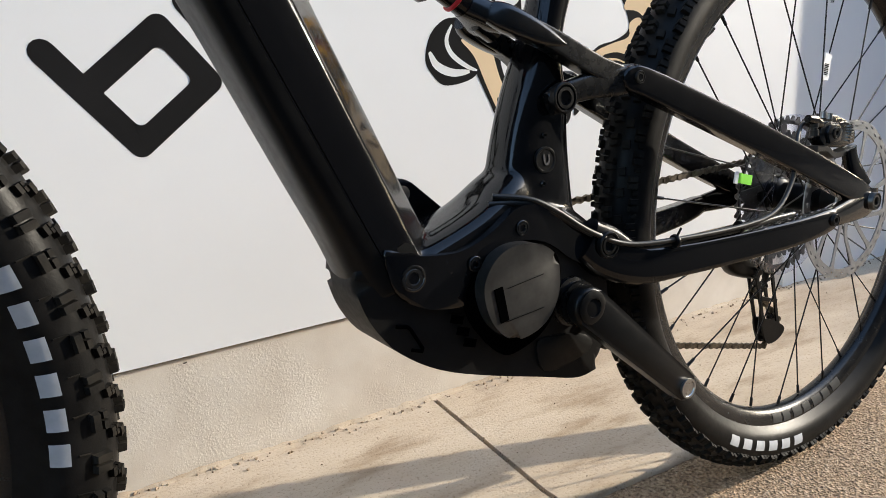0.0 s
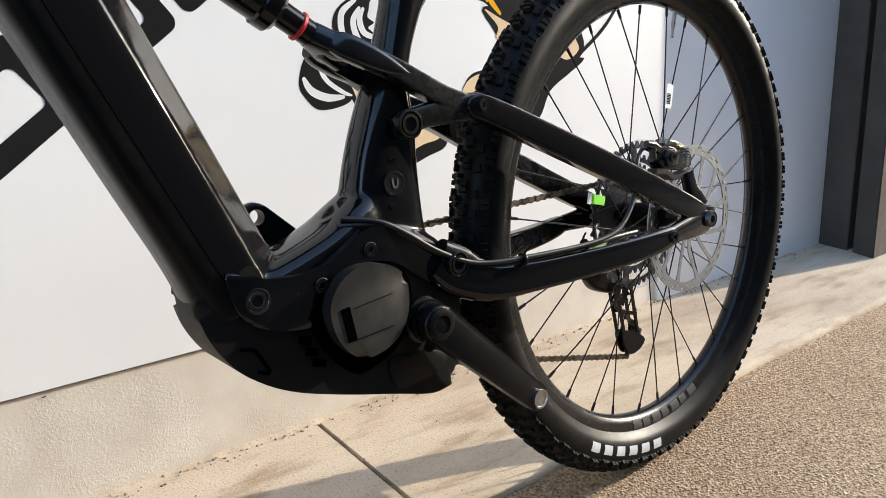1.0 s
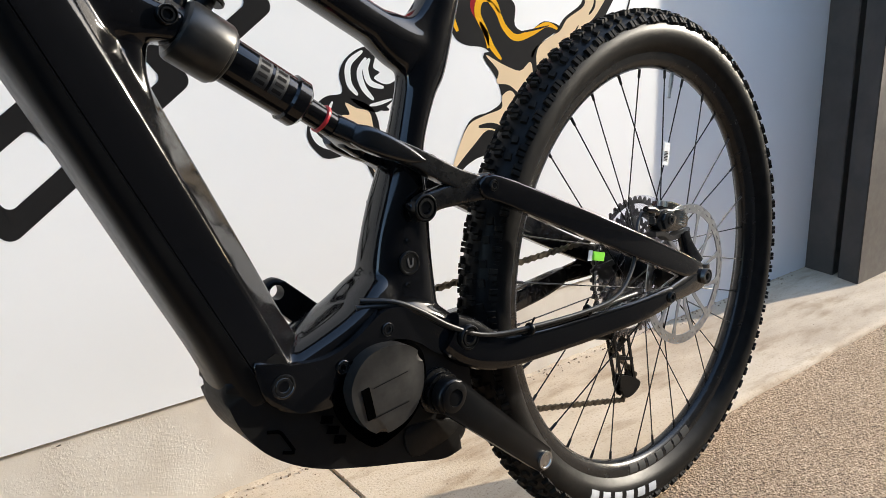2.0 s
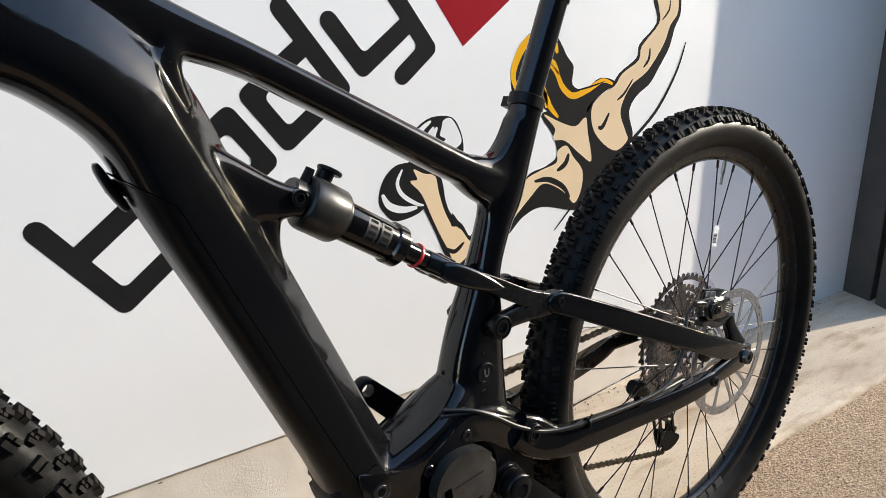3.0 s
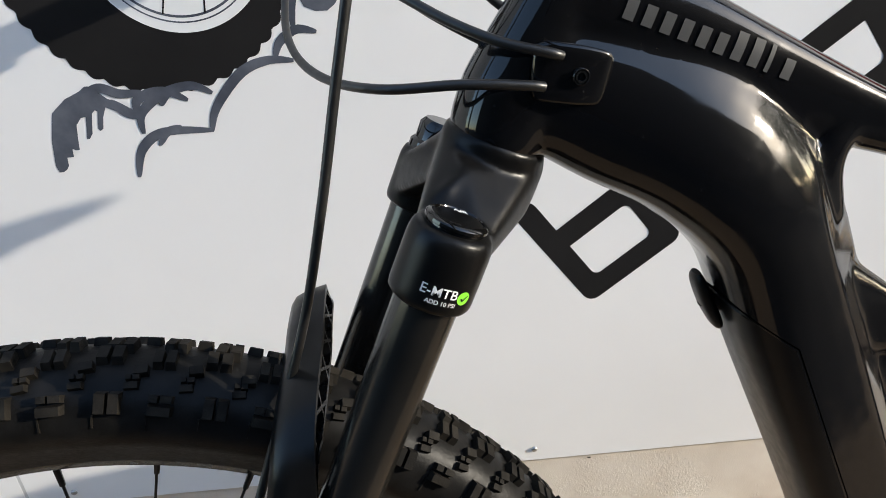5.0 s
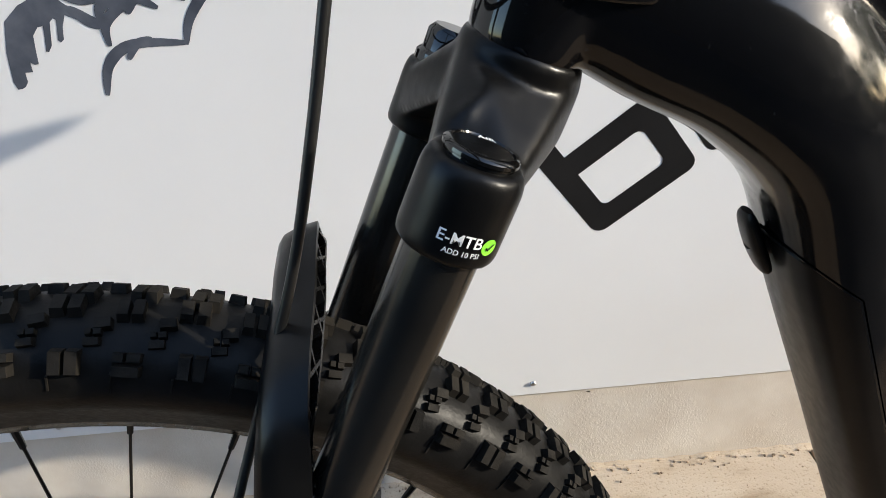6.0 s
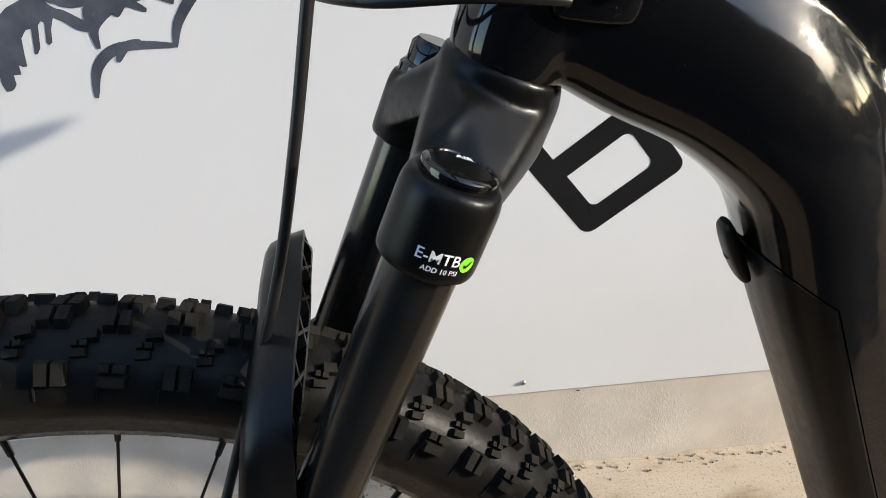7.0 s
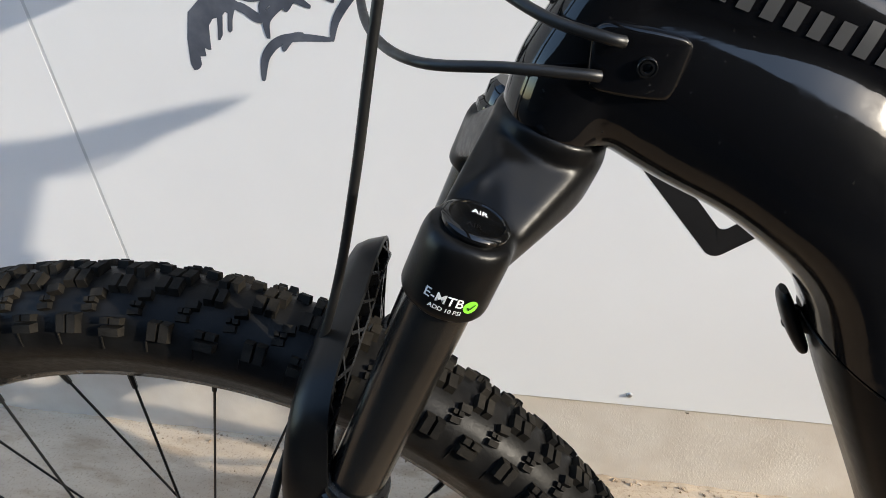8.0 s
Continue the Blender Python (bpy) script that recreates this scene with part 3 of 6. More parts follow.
painted("tan_shape", TAN, "", [(0.440, 0.563), (0.482, 0.580), (0.525, 0.591), (0.527, 0.614), (0.552, 0.623), (0.572, 0.598), (0.600, 0.566), (0.599, 0.526), (0.580, 0.498), (0.556, 0.520), (0.528, 0.539), (0.489, 0.552), (0.456, 0.529), (0.418, 0.497), (0.400, 0.482), (0.409, 0.510)], L4, 4)
brush("black_line", BLK, [(0.527, 0.574), (0.550, 0.586), (0.559, 0.606)], 0.0120, L5, "", taper=True)
brush("black_line", BLK, [(0.466, 0.560), (0.504, 0.559), (0.544, 0.539), (0.566, 0.512)], 0.0120, L5, "", taper=True)
painted("black_shape", BLK, "", [(0.179, 0.626), (0.226, 0.615), (0.243, 0.592), (0.250, 0.553), (0.263, 0.524), (0.287, 0.502), (0.305, 0.476), (0.326, 0.506), (0.352, 0.520), (0.389, 0.486), (0.386, 0.452), (0.346, 0.438), (0.305, 0.423), (0.278, 0.415), (0.259, 0.427), (0.243, 0.453), (0.226, 0.494), (0.205, 0.538), (0.189, 0.573)], L2, 4)
painted("tan_shape", TAN, "", [(0.175, 0.599), (0.190, 0.601), (0.183, 0.620), (0.204, 0.610), (0.228, 0.602), (0.235, 0.572), (0.246, 0.536), (0.260, 0.508), (0.263, 0.502), (0.281, 0.496), (0.304, 0.466), (0.316, 0.480), (0.334, 0.503), (0.356, 0.508), (0.376, 0.478), (0.368, 0.466), (0.337, 0.460), (0.309, 0.448), (0.291, 0.432), (0.276, 0.426), (0.263, 0.436), (0.252, 0.460), (0.236, 0.490), (0.218, 0.528), (0.198, 0.573)], L4, 4)
brush("black_line", BLK, [(0.248, 0.462), (0.268, 0.452), (0.290, 0.466)], 0.0090, L5, "", taper=True)
brush("black_line", BLK, [(0.263, 0.527), (0.272, 0.512), (0.281, 0.494)], 0.0060, L5, "", taper=True)
painted("black_shape", BLK, "black painted round shape", [(0.110, 0.572), (0.121, 0.609), (0.147, 0.631), (0.177, 0.635), (0.180, 0.651), (0.193, 0.634), (0.253, 0.614), (0.266, 0.602), (0.216, 0.604), (0.205, 0.566), (0.199, 0.544), (0.171, 0.534), (0.140, 0.533), (0.122, 0.548)], L1, 4)
brush("white_line", WHT, [(0.118, 0.584), (0.130, 0.563), (0.157, 0.551), (0.188, 0.551)], 0.0130, L3, "", taper=True)
brush("white_line", WHT, [(0.160, 0.623), (0.149, 0.600), (0.158, 0.578), (0.184, 0.559), (0.202, 0.552)], 0.0080, L3, "", taper=True)
painted("black_shape", BLK, "", [(0.176, 0.658), (0.187, 0.687), (0.222, 0.707), (0.267, 0.704), (0.287, 0.675), (0.292, 0.642), (0.279, 0.621), (0.248, 0.602), (0.223, 0.606), (0.194, 0.625)], L2, 4)
painted("white_shape", WHT, "", [(0.245, 0.688), (0.249, 0.700), (0.266, 0.702), (0.283, 0.677), (0.287, 0.656), (0.265, 0.646), (0.241, 0.657), (0.253, 0.666), (0.241, 0.674)], L3, 3)
brush("white_line", WHT, [(0.222, 0.701), (0.195, 0.681), (0.193, 0.651), (0.208, 0.631)], 0.0110, L3, "", taper=True)
brush("white_line", WHT, [(0.228, 0.690), (0.214, 0.668), (0.220, 0.642), (0.238, 0.622)], 0.0110, L3, "", taper=True)
brush("white_line", WHT, [(0.259, 0.641), (0.233, 0.650), (0.226, 0.672), (0.235, 0.689)], 0.0110, L3, "", taper=True)
brush("white_line", WHT, [(0.274, 0.621), (0.247, 0.615), (0.229, 0.613)], 0.0060, L3, "", taper=True)
brush("black_line", BLK, [(0.911, 0.817), (0.884, 0.751), (0.822, 0.669), (0.730, 0.602), (0.639, 0.547), (0.524, 0.448)], 0.0085, L3, "long thin black painted sweep", taper=True)

# painted wheel with scalloped tyre
wc, rc = Vector((-0.800, 0.957)), Vector((-0.766, 0.960))
bm = bmesh.new()
n = 300
paint(bm, [(wc.x + (0.1565 + 0.0050 * abs(math.sin(23 * math.pi * k / n * 2))) * math.cos(2 * math.pi * k / n), wc.y + (0.1565 + 0.0050 * abs(math.sin(23 * math.pi * k / n * 2))) * math.sin(2 * math.pi * k / n)) for k in range(n)], L1)
part("painted_tyre", bm, M_BLACKPAINT, mural, "black painted tyre with scalloped edge", smooth=False)
bm = bmesh.new()
paint(bm, [(rc.x + 0.1 * math.cos(2 * math.pi * k / 96), rc.y + 0.1 * math.sin(2 * math.pi * k / 96)) for k in range(96)], L2)
part("painted_rim", bm, M_RIMPAINT, mural, "white painted rim", smooth=False)
for r, w in ((0.0890, 0.0016), (0.0830, 0.0026)):
    bm = bmesh.new()
    y = WALL_Y - 0.0002 - L3
    ra = [[bm.verts.new((rc.x + q * math.cos(2 * math.pi * k / 96), y, rc.y + q * math.sin(2 * math.pi * k / 96))) for k in range(96)] for q in (r - w / 2, r + w / 2)]
    for k in range(96):
        bm.faces.new((ra[0][k], ra[0][(k + 1) % 96], ra[1][(k + 1) % 96], ra[1][k]))
    part("rim_line", bm, M_GREYPAINT, mural, "thin grey painted ring", smooth=False)
hub_at = Vector((-0.702, 1.195))
for a in (-31.5, -24.0, -15.9, -8.0, 0.2, 8.5):
    d = Vector((math.sin(radians(a)), -math.cos(radians(a))))
    e = hub_at - rc
    reach = -e.dot(d) + math.sqrt(max(e.dot(d) ** 2 - e.length_squared + 0.083 ** 2, 0.0))
    foot_at = hub_at + d * reach
    head_at = hub_at + d * max(reach - 0.14, 0.16)
    brush("painted_spoke", M_BLACKPAINT, [(head_at.x, head_at.y), (foot_at.x, foot_at.y)], 0.0018, L4)

# slate brush strokes below the painted wheel
lift = L2
for pts, w in (([(-0.864, 0.700), (-0.852, 0.733), (-0.822, 0.752), (-0.765, 0.750)], 0.010), ([(-0.767, 0.748), (-0.756, 0.776), (-0.722, 0.812), (-0.690, 0.824), (-0.660, 0.822)], 0.010),
               ([(-0.680, 0.826), (-0.672, 0.843), (-0.652, 0.855), (-0.630, 0.851)], 0.009), ([(-0.655, 0.855), (-0.652, 0.885), (-0.638, 0.915), (-0.615, 0.935)], 0.009),
               ([(-0.640, 0.895), (-0.61, 0.912), (-0.58, 0.915), (-0.558, 0.905)], 0.012), ([(-0.874, 0.793), (-0.858, 0.779), (-0.846, 0.773)], 0.011),
               ([(-0.846, 0.772), (-0.842, 0.792), (-0.812, 0.799), (-0.786, 0.787)], 0.010), ([(-0.845, 0.752), (-0.842, 0.775), (-0.815, 0.795), (-0.78, 0.803), (-0.757, 0.793)], 0.010),
               ([(-0.818, 0.783), (-0.810, 0.795), (-0.80, 0.80)], 0.009), ([(-0.905, 0.80), (-0.882, 0.808), (-0.86, 0.80), (-0.835, 0.80)], 0.010), ([(-0.830, 0.737), (-0.818, 0.752), (-0.80, 0.757)], 0.008)):
    lift += 0.00002
    brush("brush_stroke", M_GREYPAINT, pts, w * 1.15, lift, "slate grey painted brush stroke", taper=True, n=8)
painted("brush_shape", M_GREYPAINT, "slate grey painted ragged shape", [(-0.941, 0.784), (-0.904, 0.806), (-0.893, 0.811), (-0.876, 0.796), (-0.866, 0.790), (-0.850, 0.774), (-0.856, 0.771), (-0.880, 0.786), (-0.889, 0.762), (-0.895, 0.762), (-0.890, 0.782), (-0.897, 0.780), (-0.903, 0.757), (-0.911, 0.751), (-0.905, 0.777), (-0.918, 0.768), (-0.923, 0.739), (-0.931, 0.741), (-0.932, 0.731), (-0.940, 0.731), (-0.941, 0.721), (-0.949, 0.714), (-0.956, 0.722)], L1, 2)
painted("brush_shape", M_GREYPAINT, "", [(-0.640, 0.878), (-0.615, 0.872), (-0.598, 0.890), (-0.585, 0.925), (-0.572, 0.93), (-0.572, 0.975), (-0.60, 0.98), (-0.603, 0.935), (-0.625, 0.915), (-0.643, 0.90)], L1, 2)

# dome-headed screws along the foot of the panels, and a rusty nail in the plinth
for x, z in ((-1.09, 0.213), (-0.390, 0.213), (0.312, 0.215), (1.01, 0.214), (-1.12, 1.05), (0.905, 0.93)):
    bm = bmesh.new()
    add_revolve(bm, [(0.0048, -0.001), (0.0048, 0.0005), (0.0042, 0.0020), (0.0026, 0.0032), (0.0006, 0.0037)], axis_pose((x, WALL_Y, z), (0, -1, 0)), 16)
    tagged(part("screw", bm, M_STEEL, wall), "small dome-headed screw")
bm = bmesh.new()
add_tube(bm, [(-0.306, 0.5575, 0.1795), (-0.304, 0.5548, 0.1801), (-0.3005, 0.5542, 0.1809)], [0.0009, 0.0008, 0.0011], 8)
thing("nail", bm, M_CHAIN, "short bent rusty nail in the plaster plinth", "nail")

# dry grit, crumbs of plaster and leaf bits along the foot of the wall and in the joint
rnd = random.Random(21)
bm = bmesh.new()
for k in range(620):
    if k < 470:
        x = rnd.uniform(-1.25, 1.75)
        y, r = 0.5555 - abs(rnd.gauss(0, 0.016)), rnd.uniform(0.0008, 0.0030)
    elif k < 540:
        x, y, r = 0.083 + rnd.uniform(-0.004, 0.004), rnd.uniform(0.21, 0.55), rnd.uniform(0.0006, 0.0016)
    else:
        x, y, r = rnd.uniform(-1.2, 1.7), rnd.uniform(0.21, 0.54), rnd.uniform(0.0006, 0.0018)
    m = pose(x, y, 0.0052 + r * 0.3, rnd.uniform(0, 360), rnd.uniform(0, 360), rnd.uniform(0, 360)) @ Matrix.Diagonal((r * rnd.uniform(0.8, 1.8), r, r * rnd.uniform(0.4, 0.9), 1))
    bmesh.ops.create_icosphere(bm, subdivisions=1, radius=1.0, matrix=m)
thing("grit", bm, M_GRIT, "dry grit and plaster crumbs along the wall foot", "grit", kind="stuff", smooth=False)

# plaster that has run down and crumbled at the foot of the plinth
bm = bmesh.new()
n = 420
rows = []
for i in range(n + 1):
    x = -1.6 + 3.5 * i / n
    h = 0.004 + 0.004 * noise.noise(Vector((x * 9, 0, 5))) + 0.004 * noise.noise(Vector((x * 47, 0, 9)))
    d = 0.007 + 0.007 * noise.noise(Vector((x * 7, 3, 5))) + 0.005 * noise.noise(Vector((x * 38, 3, 9)))
    rows.append([bm.verts.new((x, 0.5555, 0.005 + max(h, 0.001) + 0.002)), bm.verts.new((x, 0.5545 - max(d, 0.003) * 0.35, 0.005 + max(h, 0.001) * 0.5)), bm.verts.new((x, 0.5555 - max(d, 0.003), 0.0035))])
for a, b in zip(rows, rows[1:]):
    for k in (0, 1):
        bm.faces.new((a[k], a[k + 1], b[k + 1], b[k]))
thing("wall_fillet", bm, M_SLAB, "crumbling plaster fillet at the foot of the plinth", "wall", kind="structure", sharp=80)

# ---------------------------------------------------------------- the bicycle
# built in its own axes: x towards the rear, y towards the wall, z up; then stood leaning to the wall
BIKE = Matrix(((0.99804, -0.06249, -0.00315, 0.0), (0.06257, 0.99677, 0.05030, 0.0984), (0.0, -0.05040, 0.99873, 0.0), (0, 0, 0, 1)))
bike = tagged(new("mountain_bike"), "glossy black full-suspension electric mountain bike leaning by a white wall", "bicycle")
bike.matrix_world = BIKE

REAR = Vector((0.450, 0.0, 0.367))
FRONT = Vector((-0.767, 0.005, 0.379))
CRANK = Vector((-0.004, 0.0, 0.342))
STEER = Vector((0.405, 0.0, 0.914)).normalized()
SIDE = Vector((0, -1, 0))

# main frame
bm = bmesh.new()
add_loft(bm, [(-0.4375, 0, 0.9535, 0.0225, 0.0225, 2.0), (-0.446, 0, 0.935, 0.0205, 0.0215, 2.1), (-0.4585, 0, 0.9145, 0.0215, 0.0235, 2.2), (-0.4690, 0, 0.893, 0.0255, 0.0260, 2.2), (-0.4765, 0, 0.877, 0.0280, 0.0280, 2.2), (-0.4840, 0, 0.862, 0.0270, 0.0280, 2.1), (-0.4885, 0, 0.852, 0.0250, 0.0270, 2.1)])
tube_bm = bmesh.new()
add_loft(tube_bm, [(-0.470, 0, 0.886, 0.034, 0.026, 2.3), (-0.425, 0, 0.8695, 0.0445, 0.032, 2.1), (-0.3735, 0, 0.8435, 0.0475, 0.040, 2.1), (-0.3275, 0, 0.793, 0.0450, 0.0415, 2.2), (-0.297, 0, 0.7168, 0.0435, 0.0395, 2.7), (-0.2550, 0, 0.6155, 0.0412, 0.0375, 3.5), (-0.2140, 0, 0.5170, 0.0412, 0.0375, 3.6), (-0.1850, 0, 0.4465, 0.0412, 0.038, 3.3), (-0.1655, 0, 0.3958, 0.0440, 0.040, 3.0)], egg=[0.0, 0.18, 0.34, 0.36, 0.28, 0.20, 0.16, 0.08, 0.0])
# broad bevels along the rear corners of the straight part
for side in (-1, 1):
    bevel_n = Vector((0.924 * 0.74, side * 0.67, 0.3825 * 0.74)).normalized()
    bmesh.ops.bisect_plane(tube_bm, geom=tube_bm.verts[:] + tube_bm.edges[:] + tube_bm.faces[:], plane_co=Vector((-0.214, 0, 0.517)) + bevel_n * 0.0350, plane_no=bevel_n, clear_outer=True)
    bmesh.ops.holes_fill(tube_bm, edges=[e for e in tube_bm.edges if e.is_boundary], sides=0)
tube_me = bpy.data.meshes.new("tube")
tube_bm.to_mesh(tube_me)
tube_bm.free()
bm.from_mesh(tube_me)
bpy.data.meshes.remove(tube_me)
add_loft(bm, [(-0.450, 0, 0.922, 0.024, 0.0215, 2.4), (-0.4015, 0, 0.9015, 0.0275, 0.0225, 3.0), (-0.352, 0, 0.8765, 0.0262, 0.0220, 3.2), (-0.2992, 0, 0.8540, 0.0205, 0.0205, 3.2), (-0.2438, 0, 0.8310, 0.0152, 0.0195, 3.2), (-0.1817, 0, 0.7985, 0.0150, 0.0190, 3.2), (-0.115, 0, 0.7625, 0.0158, 0.0190, 3.0), (-0.0576, 0, 0.7312, 0.0168, 0.0190, 2.8), (-0.018, 0, 0.7098, 0.0172, 0.0195, 2.8), (0.018, 0, 0.6935, 0.0180, 0.020, 2.6), (0.055, 0, 0.6840, 0.016, 0.019, 2.4)])
add_loft(bm, [(-0.012, 0, 0.7035, 0.0150, 0.0185, 2.6), (0.014, 0, 0.6890, 0.0225, 0.0185, 2.6), (0.034, 0, 0.6860, 0.0300, 0.0185, 2.4), (0.056, 0, 0.6930, 0.0300, 0.0185, 2.4)])
add_loft(bm, [(0.0915, 0, 0.770, 0.0190, 0.0195, 2.0), (0.0850, 0, 0.754, 0.0190, 0.0200, 2.0), (0.0670, 0, 0.714, 0.0225, 0.0210, 2.0), (0.0470, 0, 0.668, 0.0262, 0.0220, 1.95), (0.0350, 0, 0.642, 0.0210, 0.0220, 1.95), (0.0185, 0, 0.600, 0.0185, 0.0230, 2.0), (0.0090, 0, 0.570, 0.0212, 0.0250, 2.3), (0.0010, 0, 0.532, 0.0295, 0.0275, 2.8), (-0.0070, 0, 0.490, 0.0365, 0.0285, 3.0), (-0.0120, 0, 0.450, 0.0410, 0.032, 3.0), (-0.014, 0, 0.40, 0.045, 0.036, 2.8)])
# rounded fillets where the top tube runs into the seat tube
add_loft(bm, [(-0.024, 0, 0.7135, 0.012, 0.0165, 2.6), (0.005, 0, 0.7080, 0.012, 0.0165, 2.6), (0.024, 0, 0.7040, 0.012, 0.0165, 2.6), (0.042, 0, 0.7090, 0.012, 0.0165, 2.6), (0.060, 0, 0.7270, 0.012, 0.0165, 2.6), (0.0745, 0, 0.752, 0.012, 0.0165, 2.4)])
add_loft(bm, [(-0.045, 0, 0.7260, 0.012, 0.0175, 2.6), (-0.008, 0, 0.7090, 0.012, 0.0180, 2.6), (0.015, 0, 0.6910, 0.012, 0.0185, 2.6), (0.0280, 0, 0.6680, 0.012, 0.0165, 2.2), (0.0255, 0, 0.642, 0.011, 0.0160, 2.2), (0.019, 0, 0.610, 0.009, 0.0150, 2.2)])
# rounded corner of the window behind the head tube
add_loft(bm, [(-0.235, 0, 0.8280, 0.012, 0.0165, 2.6), (-0.272, 0, 0.8440, 0.012, 0.0180, 2.6), (-0.2960, 0, 0.8440, 0.013, 0.0210, 2.6), (-0.3075, 0, 0.8240, 0.014, 0.0240, 2.6), (-0.3000, 0, 0.790, 0.013, 0.0240, 2.6)])
# cradle above the motor, swept forward from the seat tube
add_loft(bm, [(-0.170, 0, 0.396, 0.022, 0.040, 2.8), (-0.118, 0, 0.4125, 0.0200, 0.0405, 3.0), (-0.0760, 0, 0.4285, 0.0200, 0.040, 3.0), (-0.047, 0, 0.4430, 0.0240, 0.036, 2.8), (-0.025, 0, 0.4550, 0.0260, 0.028, 2.6), (-0.008, 0, 0.4660, 0.0240, 0.022, 2.6)])
add_loft(bm, [(-0.06, 0, 0.410, 0.020, 0.040, 2.8), (-0.03, 0, 0.416, 0.030, 0.041, 2.8), (0.005, 0, 0.402, 0.030, 0.043, 2.8), (0.035, 0, 0.383, 0.026, 0.044, 2.6)])
# shock mount horn on the down tube
add_loft(bm, [(-0.292, 0, 0.737, 0.030, 0.024, 3.2), (-0.262, 0, 0.7205, 0.0255, 0.0215, 4.0), (-0.234, 0, 0.7095, 0.0185, 0.0205, 4.4), (-0.212, 0, 0.7035, 0.0145, 0.0200, 4.4), (-0.200, 0, 0.6995, 0.0125, 0.0195, 3.6)])
add_loft(bm, [(-0.232, 0, 0.640, 0.006, 0.018, 2.4), (-0.240, 0, 0.670, 0.012, 0.017, 2.4), (-0.238, 0, 0.700, 0.016, 0.015, 2.4)])
frame_ob = part("frame", bm, M_GLOSS, bike, "glossy black carbon frame")
melt(frame_ob, 0.0022, 14)

# the battery cover is cut from the underside of the down tube along a straight seam
def line_plane(p, q):
    """Plane through two (x, z) points, square to the side view; its normal points to the left of p to q."""
    d = Vector((q[0] - p[0], 0, q[1] - p[1]))
    return Vector((p[0], 0, p[1])), Vector((-d.z, 0, d.x)).normalized()


seam_at, seam_n = line_plane((-0.193, 0.421), (-0.324, 0.722))
top_at, top_n = line_plane((-0.324, 0.722), (-0.372, 0.757))
bm = bmesh.new()
bm.from_mesh(frame_ob.data)
for at, nrm in ((seam_at, seam_n), (top_at, top_n)):
    bmesh.ops.bisect_plane(bm, geom=bm.verts[:] + bm.edges[:] + bm.faces[:], plane_co=at, plane_no=nrm)
front_faces = []
for f in bm.faces:
    c = f.calc_center_median()
    if (c - seam_at).dot(seam_n) > 0 and (c - top_at).dot(top_n) > 0 and c.x < -0.18 and c.z < 0.77:
        front_faces.append(f)
cover_bm = bm.copy()
bm.faces.index_update()
keep = {f.index for f in front_faces}
cover_bm.faces.ensure_lookup_table()
bmesh.ops.delete(cover_bm, geom=[f for f in cover_bm.faces if f.index not in keep], context="FACES")
bmesh.ops.delete(bm, geom=front_faces, context="FACES")
bm.to_mesh(frame_ob.data)
bm.free()
frame_ob.data.shade_smooth()
rim_edges = [e for e in cover_bm.edges if e.is_boundary]
ext = bmesh.ops.extrude_edge_only(cover_bm, edges=rim_edges)
for v in [g for g in ext["geom"] if isinstance(g, bmesh.types.BMVert)]:
    v.co += seam_n * 0.0012
    v.co.y *= 0.93
cover_ob = part("battery_cover", cover_bm, M_SATIN, bike, "satin black battery cover", sharp=60)
# near-black bead, the seam's shade as colour
bm = bmesh.new()
rows = []
for k in range(60):
    t = k / 59
    rows.append((-0.193 - 0.131 * t, 0, 0.421 + 0.301 * t))
rows += [(-0.324 - 0.040 * k / 12, 0, 0.722 + 0.029 * k / 12) for k in range(1, 12)]
add_tube(bm, [p + Vector((0, 0.0006, 0)) for p in lay_on(frame_ob, [(x + 0.0016, 0, z + 0.0007) for x, y, z in rows], 0.0)], 0.0008, 6)
part("seam", bm, M_GAPSHADE, cover_ob)
bm = bmesh.new()
add_loft(bm, [(-0.3655, 0.004, 0.7570, 0.0020, 0.005, 2.2), (-0.3640, 0.004, 0.7510, 0.0036, 0.0085, 2.6), (-0.3575, 0.004, 0.7355, 0.0042, 0.0090, 2.6), (-0.3505, 0.004, 0.7215, 0.0034, 0.0080, 2.6), (-0.3485, 0.004, 0.7175, 0.0018, 0.005, 2.2)])
add_loft(bm, [(-0.360, 0.004, 0.739, 0.0060, 0.0050, 2.6), (-0.343, 0.004, 0.733, 0.0060, 0.0050, 2.6)])
part("charge_port_cap", bm, M_SATIN, bike, "black rubber charging port cap")

# motor housing and skid plate
bm = bmesh.new()
hull = closed2d([(-0.202, 0.430), (-0.2135, 0.406), (-0.2110, 0.384), (-0.2015, 0.3610), (-0.184, 0.3380), (-0.151, 0.3155), (-0.098, 0.2945), (-0.045, 0.277), (-0.005, 0.2635), (0.015, 0.262), (0.035, 0.268), (0.045, 0.289), (0.045, 0.345), (0.035, 0.382), (0.000, 0.400), (-0.05, 0.405), (-0.11, 0.402), (-0.17, 0.41)], 4)
add_prism(bm, hull, -0.0445, 0.0445)
long = [e for e in bm.edges if abs(e.verts[0].co.y - e.verts[1].co.y) < 1e-6]
bmesh.ops.bevel(bm, geom=long, offset=0.018, segments=6, affect="EDGES", profile=0.5)
for v in bm.verts:
    if v.co.x < -0.13:
        v.co.y *= 1.0 - 0.34 * min((-0.13 - v.co.x) / 0.087, 1.0) ** 1.6
housing = part("motor_housing", bm, M_SKID, bike, "satin black motor housing and skid plate", sharp=85)
bm = bmesh.new()
